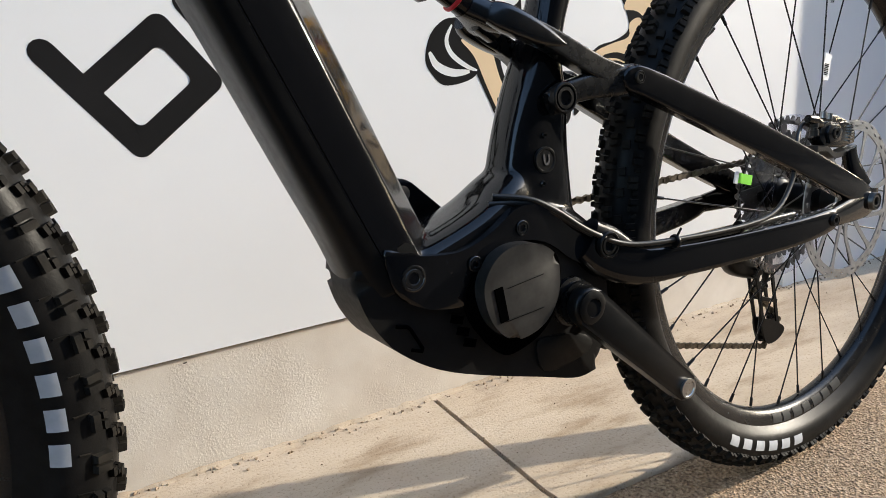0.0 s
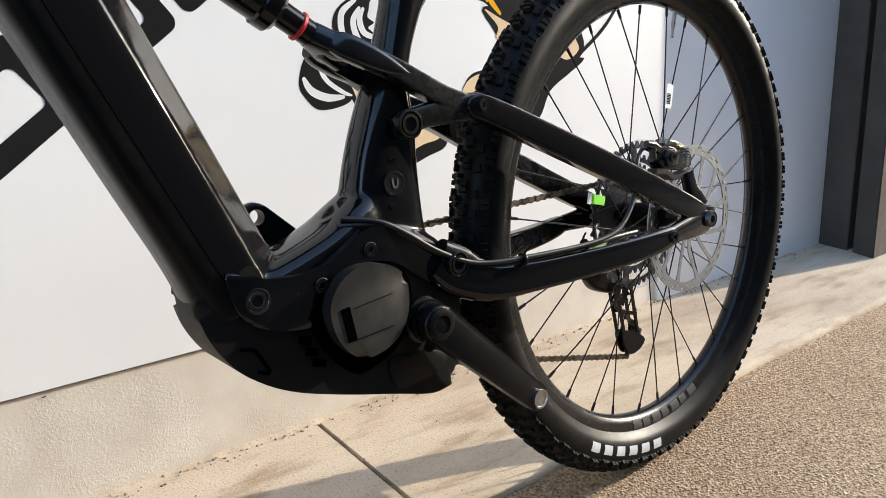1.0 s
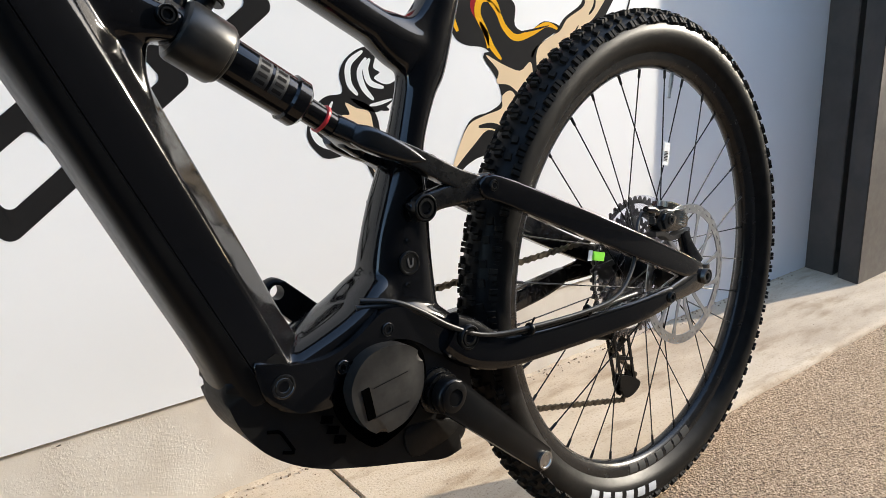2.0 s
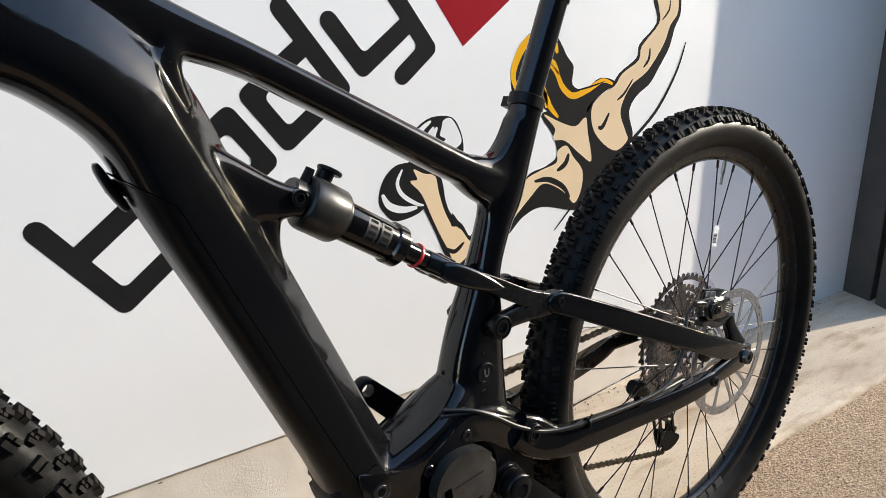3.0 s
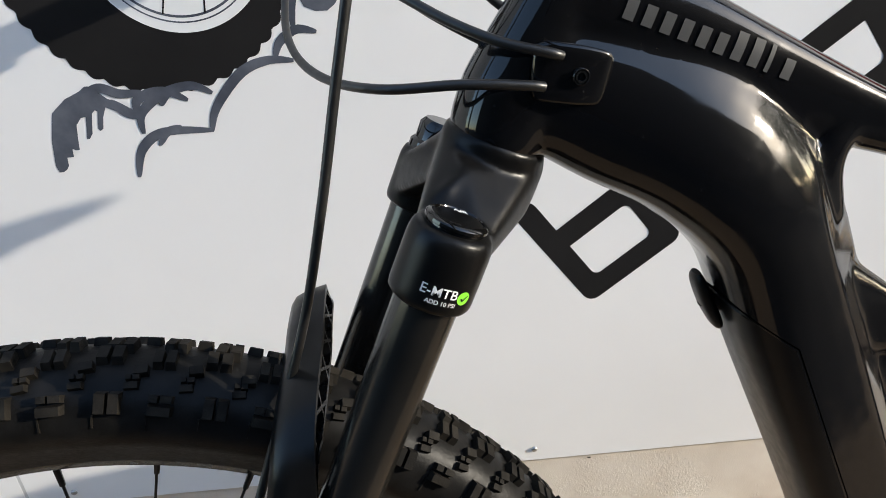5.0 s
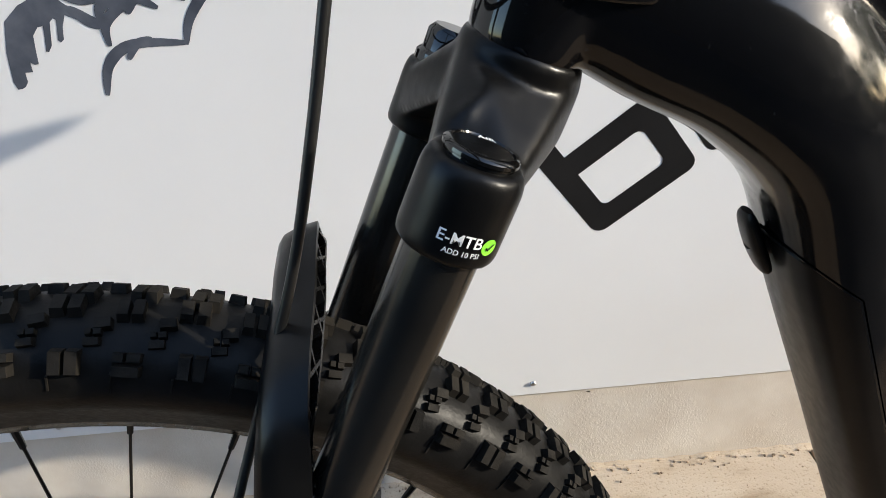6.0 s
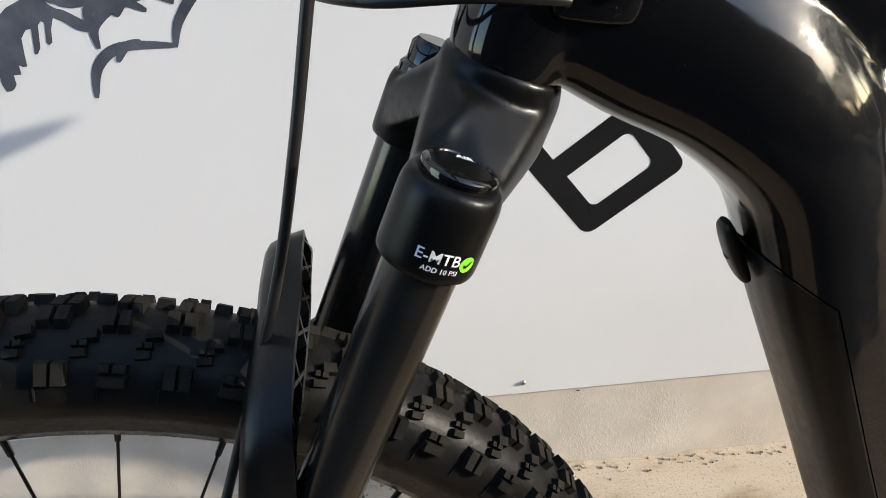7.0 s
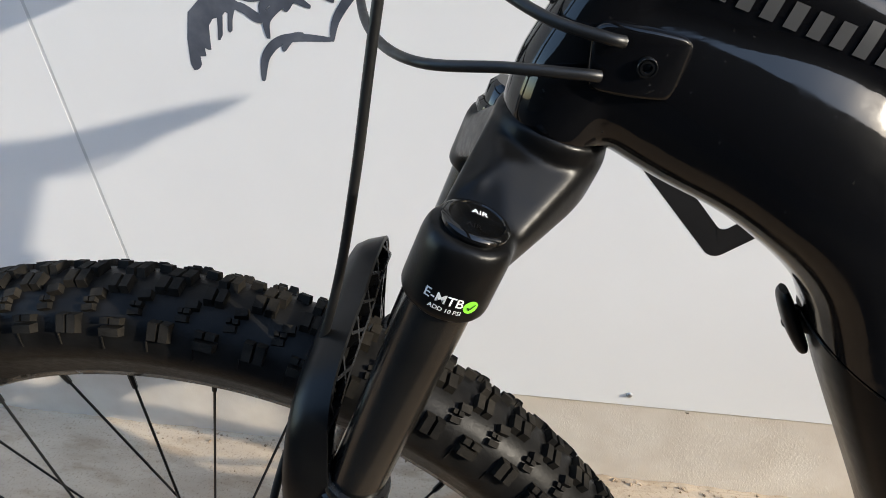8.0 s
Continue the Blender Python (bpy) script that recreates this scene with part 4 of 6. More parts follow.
lid = closed2d([(-0.114, 0.378), (-0.106, 0.398), (-0.089, 0.4105), (-0.067, 0.4125), (-0.045, 0.406), (-0.032, 0.391), (-0.032, 0.364), (-0.044, 0.342), (-0.064, 0.331), (-0.088, 0.331), (-0.107, 0.350)], 5)
add_prism(bm, lid, -0.063, -0.044, 0.006)
cover_seat = part("motor_cover", bm, M_GRAPH, bike, "round dark graphite motor cover", sharp=50)
# near-black plate that paints the shaded gap round the motor cover
bm = bmesh.new()
add_prism(bm, closed2d([(-0.123, 0.377), (-0.114, 0.394), (-0.103, 0.403), (-0.077, 0.4085), (-0.044, 0.406), (-0.021, 0.392), (-0.019, 0.356), (-0.040, 0.324), (-0.078, 0.311), (-0.096, 0.319), (-0.115, 0.343), (-0.123, 0.362)], 5), -0.0487, -0.044, 0.0005)
part("cover_seat", bm, M_GAPSHADE, housing)


def bolt(parent, at, r=0.008, depth=0.004, mat=None, name="bolt"):
    """Round socket-head bolt facing the yard side."""
    bm = bmesh.new()
    m = axis_pose(at, (0, -1, 0))
    add_revolve(bm, [(r, -0.004), (r, depth * 0.7), (r * 0.92, depth), (r * 0.84, depth), (r * 0.80, depth * 0.5), (r * 0.72, depth * 0.5), (r * 0.68, depth * 0.9), (r * 0.48, depth * 0.9), (r * 0.45, depth * 0.6), (r * 0.42, -0.001), (0.0005, -0.001)], m, 28)
    return part(name, bm, mat or M_BOLT, parent)


bolt(frame_ob, (-0.0585, -0.0480, 0.4230), 0.0068, 0.0016)
bolt(frame_ob, (-0.1110, -0.0480, 0.4015), 0.0068, 0.0016)
# flat mount on each side where the frame grips the motor, its upper edge a crisp line
MOUNT = [(-0.190, 0.428), (-0.168, 0.4195), (-0.146, 0.4155), (-0.1254, 0.4148), (-0.1028, 0.4199), (-0.0845, 0.4288), (-0.0654, 0.4396), (-0.0498, 0.4420), (-0.0282, 0.4377), (-0.0032, 0.4239), (0.0167, 0.4126), (0.036, 0.397), (0.052, 0.380), (0.050, 0.365), (0.029, 0.367), (0.008, 0.377), (-0.008, 0.387), (-0.021, 0.398), (-0.040, 0.408), (-0.065, 0.412), (-0.087, 0.405), (-0.102, 0.389), (-0.108, 0.374), (-0.120, 0.367), (-0.155, 0.371), (-0.181, 0.386), (-0.189, 0.407)]
for y0, y1 in ((-0.0480, -0.036), (0.036, 0.0480)):
    bm = bmesh.new()
    add_prism(bm, closed2d(MOUNT, 3), y0, y1, 0.0022)
    for v in bm.verts:
        # the front end sinks into the frame
        if v.co.x < -0.125 and abs(v.co.y) > 0.04:
            v.co.y -= math.copysign(0.0066 * min((-0.125 - v.co.x) / 0.062, 1.0), v.co.y)
    part("motor_mount", bm, M_GLOSS, frame_ob, sharp=50)
# rear end of the skid plate; a near-black bead paints a moulded groove's shade
bm = bmesh.new()
add_prism(bm, closed2d([(-0.046, 0.313), (-0.044, 0.286), (-0.026, 0.2785), (0.008, 0.283), (0.022, 0.292), (0.012, 0.304), (-0.018, 0.312)], 3), -0.0452, -0.040, 0.0004)
part("plate_end", bm, M_SKID, housing, sharp=50)
bm = bmesh.new()
add_tube(bm, [(-0.186, -0.0371, 0.3622), (-0.1765, -0.0389, 0.3600), (-0.174, -0.0393, 0.3575), (-0.165, -0.0407, 0.3385), (-0.1655, -0.0407, 0.3362), (-0.175, -0.0391, 0.3395)], 0.0015, 8)
part("groove", bm, M_GAPSHADE, housing)
bolt(frame_ob, (-0.1685, -0.0436, 0.4006), 0.0112, 0.0012, M_BOLT)
bolt(housing, (0.012, -0.046, 0.315), 0.006, 0.003)

# cranks, axle and chainring
def crank_arm(y_in, y_out, end, name, bored=False):
    bm = bmesh.new()
    d = (Vector((end[0], 0, end[1])) - Vector((CRANK.x, 0, CRANK.z))).normalized()
    q = Vector((-d.z, 0, d.x))
    c, e = Vector((CRANK.x, 0, CRANK.z)), Vector((end[0], 0, end[1]))
    poly = []
    for k in range(13):
        a = math.pi / 2 + math.pi * k / 12
        poly.append(c + (d * math.cos(a) + q * math.sin(a)) * 0.0185)
    for k in range(11):
        a = -math.pi / 2 + math.pi * k / 10
        poly.append(e + (d * math.cos(a) + q * math.sin(a)) * 0.0142)
    add_prism(bm, [(p.x, p.z) for p in poly], y_in, y_out, 0.0035)
    if bored:
        # the pedal eye goes right through
        lips = []
        for face in sorted(bm.faces, key=lambda f: -f.calc_area())[:2]:
            rim = list(face.edges)
            h = face.calc_center_median().y
            bm.faces.remove(face)
            loop = [bm.verts.new(e + Vector((0.0078 * math.cos(2 * math.pi * k / 20), 0, 0.0078 * math.sin(2 * math.pi * k / 20))) + Vector((0, h - e.y, 0))) for k in range(20)]
            rim += [bm.edges.new((loop[k], loop[(k + 1) % 20])) for k in range(20)]
            bmesh.ops.triangle_fill(bm, edges=rim, use_beauty=True)
            lips.append(loop)
        for k in range(20):
            bm.faces.new((lips[0][k], lips[0][(k + 1) % 20], lips[1][(k + 1) % 20], lips[1][k]))
    bm.verts.ensure_lookup_table()
    for v in bm.verts:
        t = max(0.0, min(1.0, (v.co - c).dot(d) / 0.165))
        v.co.y += (0.012 if y_out > 0 else -0.012) * t
    return part(name, bm, M_SATIN, bike, "matte black forged crank arm", sharp=45)


left_arm = crank_arm(-0.058, -0.074, (0.112, 0.229), "crank_arm")
right_arm = crank_arm(0.072, 0.056, (-0.111, 0.4525), "crank_arm", True)
for arm, at, side in ((left_arm, (0.112, -0.0862, 0.229), -1),):
    bm = bmesh.new()
    add_revolve(bm, [(0.0105, -0.004), (0.0105, 0.0014), (0.0085, 0.0014), (0.0080, 0.0004), (0.0004, 0.0004)], axis_pose(at, (0, side, 0)), 24)
    part("pedal_thread", bm, M_STEEL, arm, "bright steel pedal thread insert")
bm = bmesh.new()
add_revolve(bm, [(0.016, -0.001), (0.016, 0.001), (0.012, 0.0025), (0.009, 0.0025), (0.008, -0.002), (0.0004, -0.002)], axis_pose((CRANK.x, -0.0742, CRANK.z), (0, -1, 0)), 28)
part("crank_bolt", bm, M_SATIN, left_arm)
bm = bmesh.new()
add_revolve(bm, [(0.013, -0.06), (0.013, 0.06)], axis_pose(CRANK, (0, 1, 0)), 24)
add_revolve(bm, [(0.022, 0.040), (0.0235, 0.044), (0.0235, 0.049), (0.020, 0.050), (0.020, 0.054), (0.0215, 0.055), (0.0215, 0.058), (0.013, 0.058)], axis_pose(CRANK, (0, -1, 0)), 32)
part("crank_axle", bm, M_MATTE, bike)


def toothed(bm, at, y, r, teeth, thick, hole):
    """A sprocket standing in the bike's side plane."""
    n = teeth * 4
    rings = []
    for yy, rr in ((y - thick / 2, None), (y + thick / 2, None)):
        rings.append([bm.verts.new((at.x + (r + (0.0028 if k % 4 in (1, 2) else -0.0028)) * math.cos(2 * math.pi * k / n), yy, at.z + (r + (0.0028 if k % 4 in (1, 2) else -0.0028)) * math.sin(2 * math.pi * k / n))) for k in range(n)])
    inner = [[bm.verts.new((at.x + hole * math.cos(2 * math.pi * k / n), yy, at.z + hole * math.sin(2 * math.pi * k / n))) for k in range(n)] for yy in (y - thick / 2, y + thick / 2)]
    for k in range(n):
        j = (k + 1) % n
        bm.faces.new((rings[0][k], rings[0][j], rings[1][j], rings[1][k]))
        bm.faces.new((rings[0][k], inner[0][k], inner[0][j], rings[0][j]))
        bm.faces.new((rings[1][k], rings[1][j], inner[1][j], inner[1][k]))
        bm.faces.new((inner[0][k], inner[1][k], inner[1][j], inner[0][j]))


bm = bmesh.new()
toothed(bm, CRANK, 0.052, 0.072, 36, 0.003, 0.05)
part("chainring", bm, M_DARKSTEEL, bike)


# ---- wheels
def tyre_mesh(c, outer, style):
    """Knobbly tyre: carcass of revolution and rubber blocks."""
    bm = bmesh.new()
    core, tube = outer - 0.008 - 0.0285, 0.0285
    wide = 1.16 if style else 1.06
    m = Matrix.Translation(c) @ pose(0, 0, 0, 90, 0, 0)
    prof = []
    for k in range(19):
        a = radians(-128 + 256 * k / 18)
        prof.append((core + tube * math.cos(a), tube * wide * math.sin(a)))
    prof += [(0.309, 0.014), (0.309, -0.014)]
    add_revolve(bm, prof, m, 128, True)
    n_carc = len(bm.faces)
    rnd = random.Random(5 if style else 9)
    pitch = 80 if style else 92
    w = 2 * math.pi / pitch

    def block(ang, across, sx, sy, sz, twist=0.0, lean=0.0):
        # across: angle over the tread, degrees from the crown; lean tips the knob's leading edge down
        a = radians(across)
        r = core + tube * math.cos(a)
        h = tube * wide * math.sin(a)
        spin = pose(0, 0, 0, 0, 0, math.degrees(ang))
        at = Matrix.Translation((r, 0, h)) @ pose(0, 0, 0, 0, 90 - across, 0) @ pose(0, 0, sz / 2 - 0.0015, lean, 0, twist)
        add_box(bm, m @ spin @ at, sx, sy, sz, 0.84)

    def sipe(ang, across, sx, sy, sz, twist=0.0, lean=0.0):
        # a knob cut in two by a narrow slit
        g = 0.0006 / (core + tube)
        half = sy / 2 - 0.0006
        block(ang - g - half / 2 / (core + tube), across, sx, half, sz, twist, lean)
        block(ang + g + half / 2 / (core + tube), across, sx, half, sz * 0.96, twist, lean)

    def hooked(ang, across, sx, sy, sz, twist=0.0):
        # a knob with an L-shaped slit: one long bar and a small one beside it
        deg = math.degrees(0.21 * sx / tube)
        side = 1 if across > 0 else -1
        block(ang, across + side * deg, sx * 0.52, sy, sz, twist)
        block(ang - 0.24 * sy / (core + tube), across - side * deg * 1.35, sx * 0.40, sy * 0.50, sz, twist)
        block(ang + 0.27 * sy / (core + tube), across - side * deg * 1.35, sx * 0.40, sy * 0.40, sz * 0.94, twist)

    for i in range(pitch):
        a = 2 * math.pi * i / pitch
        odd = i % 2
        j = lambda s: rnd.uniform(-s, s)
        for s in (1, -1):
            if style:
                sipe(a + (0.12 * w if s > 0 else 0), s * (8.5 + 4.0 * odd), 0.0118, 0.0150 - 0.0022 * odd, 0.0067, s * 3 + j(2))
                block(a + w * 0.50, s * (24 + 3 * odd), 0.0062, 0.0088, 0.0058, s * 10 + j(3))
                hooked(a + w * (0.12 + 0.5 * (s > 0)), s * 39, 0.0084, 0.0082, 0.0052, s * 8 + j(3))
                if odd:
                    hooked(a + w * 0.04, s * 61, 0.0112, 0.0142, 0.0066, j(2))
                else:
                    sipe(a, s * 60, 0.0126, 0.0138, 0.0066, j(2))
                block(a + w * 0.30, s * 80, 0.0115 if odd else 0.0085, 0.0010, 0.0021, j(2))
                block(a + w * 0.12, s * 71.5, 0.0010, 0.0085, 0.0021, j(2))
            else:
                sipe(a + (0.35 * w if s > 0 else 0), s * 10, 0.0104, 0.0124, 0.0070, s * 6 + j(2), 5)
                block(a + w * (0.5 if odd else 0.62), s * 33, 0.0086, 0.0096, 0.0054, s * 10 + j(3))
                sipe(a + w * 0.05 * odd, s * (56 if odd else 60), 0.0104, 0.0136, 0.0062, j(2))
                block(a + w * 0.5, s * 62, 0.0066, 0.0046, 0.0030, j(3))
    return bm, n_carc


def wheel(name, c, outer, phase, style, label):
    slim = 0.008 if style else 0.0
    seat = 0.2905 + slim
    m = Matrix.Translation(c) @ pose(0, 0, 0, 90, 0, 0)
    bm = bmesh.new()
    add_revolve(bm, [(0.313, 0.0155), (0.316, 0.0165), (0.318, 0.0155), (0.316, 0.0135), (0.302 + slim * 0.6, 0.009), (0.302 + slim * 0.6, -0.009), (0.316, -0.0135), (0.318, -0.0155), (0.316, -0.0165), (0.313, -0.0155), (0.303 + slim, -0.0145), (0.294 + slim, -0.010), (0.2895 + slim, -0.004), (0.2895 + slim, 0.004), (0.294 + slim, 0.010), (0.303 + slim, 0.0145)], m, 128, True)
    w = part(name, bm, M_RIM, bike, label)
    bm, n_carc = tyre_mesh(c, outer, style)
    tyre = part("tyre", bm, M_RUBBER, w, "black knobbly tyre with dusty brown tread blocks", sharp=30)
    tyre.data.materials.append(M_TREAD)
    for f in tyre.data.polygons:
        f.material_index = 0 if f.index < n_carc else 1
    bm = bmesh.new()
    add_revolve(bm, [(0.010, -0.074), (0.014, -0.070), (0.015, -0.050), (0.029, -0.034), (0.029, -0.030), (0.018, -0.022), (0.018, 0.018), (0.027, 0.024), (0.027, 0.028), (0.017, 0.034), (0.014, 0.070), (0.010, 0.074)], m, 32)
    part("hub", bm, M_SATIN, w)
    for i in range(32):
        s = (1 if i % 2 else -1) * (1 if style else -1)
        ring = 2 * math.pi * i / 32 + radians(phase)
        lead = (1 if (i // 2) % 2 else -1) * radians(62)
        if not style and i % 2 == 0:
            lead = -lead
        fl = 0.0285 if s < 0 else 0.0265
        fy = -0.032 if s < 0 else 0.026
        p0 = c + Vector((fl * math.cos(ring + lead), fy, fl * math.sin(ring + lead)))
        p1 = c + Vector((seat * math.cos(ring), 0.002 * s, seat * math.sin(ring)))
        d = (p1 - p0).normalized()
        bm = bmesh.new()
        add_tube(bm, [p0, p1 - d * 0.013], 0.0010, 6)
        add_tube(bm, [p1 - d * 0.014, p1 - d * 0.002], [0.0019, 0.0022], 6)
        part("spoke", bm, M_SPOKE, w)
    return w


rear_wheel = wheel("rear_wheel", REAR, 0.3718, 2.4, 0, "rear wheel with black rim")
front_wheel = wheel("front_wheel", FRONT, 0.3825, -0.3, 1, "front wheel with black rim")


def rotor(parent, c, y):
    """Vented brake disc: outer ring with slots, arms and carrier."""
    bm = bmesh.new()
    n = 192

    def ring(r0, r1, holes):
        rows = []
        for r in (r0, r1):
            for yy in (y - 0.0009, y + 0.0009):
                rows.append([bm.verts.new((c.x + r * math.cos(2 * math.pi * k / n), yy, c.z + r * math.sin(2 * math.pi * k / n))) for k in range(n)])
        for k in range(n):
            j = (k + 1) % n
            if holes and k % 8 in ((0, 1) if r0 > 0.0925 else (4, 5)):
                continue
            bm.faces.new((rows[0][k], rows[0][j], rows[2][j], rows[2][k]))
            bm.faces.new((rows[1][k], rows[3][k], rows[3][j], rows[1][j]))
            bm.faces.new((rows[0][k], rows[1][k], rows[1][j], rows[0][j]))
            bm.faces.new((rows[2][k], rows[2][j], rows[3][j], rows[3][k]))
    ring(0.0980, 0.100, False)
    ring(0.0957, 0.0980, True)
    ring(0.0938, 0.0957, False)
    ring(0.0915, 0.0938, True)
    ring(0.0872, 0.0915, False)
    ring(0.021, 0.030, False)
    for k in range(12):
        # arms stand in pairs that bow apart and flare into the ring
        a = 2 * math.pi * (k // 2) / 6 + (0.30 if k % 2 else 0.0)
        bow = 0.42 if k % 2 else 0.14
        line = [(0.027, a + 0.12 * (1 if k % 2 else 0)), (0.045, a + bow * 0.35), (0.066, a + bow * 0.75), (0.0895, a + bow)]
        mid = spline([(c.x + r * math.cos(t), 0, c.z + r * math.sin(t)) for r, t in line], 4)
        left, right = [], []
        for i, p in enumerate(mid):
            d = (mid[min(i + 1, len(mid) - 1)] - mid[max(i - 1, 0)]).normalized()
            t = i / (len(mid) - 1)
            q = Vector((-d.z, 0, d.x)) * (0.0024 + 0.0010 * (1 - t) + 0.0040 * max(t - 0.75, 0) * 4 * max(t - 0.75, 0) * 4)
            left.append((p + q).xz)
            right.append((p - q).xz)
        add_prism(bm, [tuple(v) for v in left + right[::-1]], y - 0.0008, y + 0.0008)
    return part("brake_rotor", bm, M_ROTOR, parent, "slotted bright steel brake rotor", sharp=30)


rotor(rear_wheel, REAR, -0.062)
rotor(front_wheel, FRONT, -0.052)

# ---- rear triangle
for s in (-1, 1):
    bm = bmesh.new()
    add_loft(bm, [(0.0705, s * 0.0455, 0.5430, 0.0050, 0.0060, 2.4), (0.0735, s * 0.046, 0.5425, 0.0095, 0.0080, 3.0), (0.080, s * 0.047, 0.5410, 0.0128, 0.0085, 4.0), (0.10, s * 0.050, 0.5345, 0.0140, 0.009, 6.0), (0.19, s * 0.064, 0.4925, 0.0150, 0.009, 7.0), (0.30, s * 0.078, 0.4405, 0.0155, 0.009, 7.0), (0.40, s * 0.084, 0.3940, 0.0152, 0.008, 6.0), (0.445, s * 0.084, 0.3745, 0.013, 0.007, 3.0)])
    add_loft(bm, [(0.452, s * 0.084, 0.385, 0.016, 0.0075, 2.6), (0.446, s * 0.084, 0.370, 0.019, 0.0075, 2.4), (0.41, s * 0.086, 0.366, 0.016, 0.008, 2.6), (0.362, s * 0.088, 0.364, 0.012, 0.008, 2.6)])
    part("seatstay", bm, M_GLOSS, bike, "glossy black seatstay", sharp=13)
    bm = bmesh.new()
    add_loft(bm, [(0.018, s * 0.044, 0.398, 0.022, 0.012, 2.6), (0.040, s * 0.046, 0.382, 0.026, 0.013, 2.8), (0.075, s * 0.054, 0.363, 0.021, 0.012, 3.0), (0.13, s * 0.062, 0.3585, 0.0172, 0.011, 6.0), (0.21, s * 0.072, 0.3570, 0.0162, 0.010, 6.0), (0.29, s * 0.082, 0.3580, 0.0152, 0.010, 6.0), (0.345, s * 0.088, 0.3615, 0.0145, 0.009, 3.0), (0.362, s * 0.089, 0.364, 0.012, 0.008, 2.6)])
    part("chainstay", bm, M_GLOSS, bike, "glossy black chainstay", sharp=13)
    bm = bmesh.new()
    add_loft(bm, [(-0.008, s * 0.0335, 0.5255, 0.0105, 0.0065, 2.6), (0.004, s * 0.035, 0.5300, 0.0130, 0.0070, 2.6), (0.020, s * 0.037, 0.5355, 0.0115, 0.0070, 3.0), (0.042, s * 0.040, 0.5385, 0.0125, 0.0070, 3.4), (0.070, s * 0.043, 0.5405, 0.0140, 0.0072, 3.6), (0.090, s * 0.045, 0.5415, 0.0130, 0.0070, 3.0), (0.100, s * 0.0455, 0.5400, 0.0080, 0.0060, 2.4)])
    add_loft(bm, [(-0.046, s * 0.0255, 0.6000, 0.0080, 0.0060, 7.0), (-0.030, s * 0.0290, 0.5935, 0.0096, 0.0080, 10.0), (0.000, s * 0.0335, 0.5790, 0.0092, 0.0086, 10.0), (0.020, s * 0.0365, 0.5670, 0.0100, 0.0088, 10.0), (0.045, s * 0.0390, 0.5540, 0.0100, 0.0086, 10.0), (0.070, s * 0.0410, 0.5455, 0.0095, 0.0080, 9.0), (0.090, s * 0.0425, 0.5405, 0.0090, 0.0060, 4.0)], seg=40)
    part("rocker_link", bm, M_MATTE, bike, "satin black machined rocker link", sharp=24)
bolt(bike, (0.0030, -0.0410, 0.5300), 0.0140, 0.004, M_SATIN, "pivot_bolt")
bolt(bike, (0.0855, -0.0545, 0.5420), 0.0062, 0.003, M_SATIN, "pivot_bolt")
bolt(bike, (0.0345, -0.0575, 0.3910), 0.0130, 0.004, M_SATIN, "pivot_bolt")
bolt(bike, (0.353, -0.0972, 0.363), 0.0072, 0.003, M_SATIN, "pivot_bolt")
bolt(bike, (0.446, -0.0915, 0.370), 0.011, 0.006, M_DARKSTEEL, "axle_end")
bm = bmesh.new()
add_revolve(bm, [(0.0122, -0.004), (0.0122, 0.0010), (0.0116, 0.0016), (0.0100, 0.0016), (0.0096, 0.0011), (0.0004, 0.0011)], axis_pose((-0.0128, -0.0300, 0.476), SIDE), 32)
badge = part("frame_badge", bm, M_SATIN, frame_ob, "round black badge with a small mark", sharp=25)
bm = bmesh.new()
add_prism(bm, closed2d([(-0.0160, 0.4805), (-0.0140, 0.4810), (-0.0135, 0.4745), (-0.0118, 0.4735), (-0.0102, 0.4750), (-0.0098, 0.4805), (-0.0082, 0.4800), (-0.0088, 0.4735), (-0.0118, 0.4712), (-0.0150, 0.4728)], 2), -0.0318, -0.0308)
part("badge_mark", bm, M_MARK, badge, smooth=False)
for p in lay_on(frame_ob, [(-0.0105, 0, 0.4985), (-0.0175, 0, 0.4550)], 0.0002):
    bolt(frame_ob, p, 0.0026, 0.0010, M_BOLT, "screw")

# ---- shock absorber
SHOCK0, SHOCK1 = Vector((-0.206, 0, 0.706)), Vector((-0.030, 0, 0.592))
sd = (SHOCK1 - SHOCK0).normalized()
ms = axis_pose(SHOCK0, sd)
bm = bmesh.new()
add_revolve(bm, [(0.0004, -0.010), (0.0150, -0.010), (0.0165, -0.008), (0.0165, 0.006), (0.0225, 0.0065), (0.0255, 0.0085), (0.0268, 0.012), (0.0268, 0.0445), (0.0258, 0.047), (0.0235, 0.048), (0.0235, 0.050), (0.021, 0.052)], ms, 36)
shock = part("shock_absorber", bm, M_GRAPH, bike, "dark grey air shock with black can and red ring", sharp=25)
bm = bmesh.new()
add_revolve(bm, [(0.0185, 0.050), (0.0197, 0.054), (0.0197, 0.112), (0.0222, 0.114), (0.0222, 0.126), (0.0185, 0.130), (0.012, 0.131)], ms, 36)
part("air_can", bm, M_GLOSS, shock)
bm = bmesh.new()
add_revolve(bm, [(0.0118, 0.128), (0.0118, 0.180), (0.0145, 0.183), (0.0145, 0.203)], ms, 28)
part("shaft", bm, M_GLOSS, shock)
bm = bmesh.new()
add_revolve(bm, [(0.0119, 0.1508), (0.0137, 0.1518), (0.0137, 0.1540), (0.0119, 0.1550)], ms, 28)
part("travel_ring", bm, M_RED, shock, "red rubber travel ring")
bm = bmesh.new()
up = Vector((-sd.z, 0, sd.x))
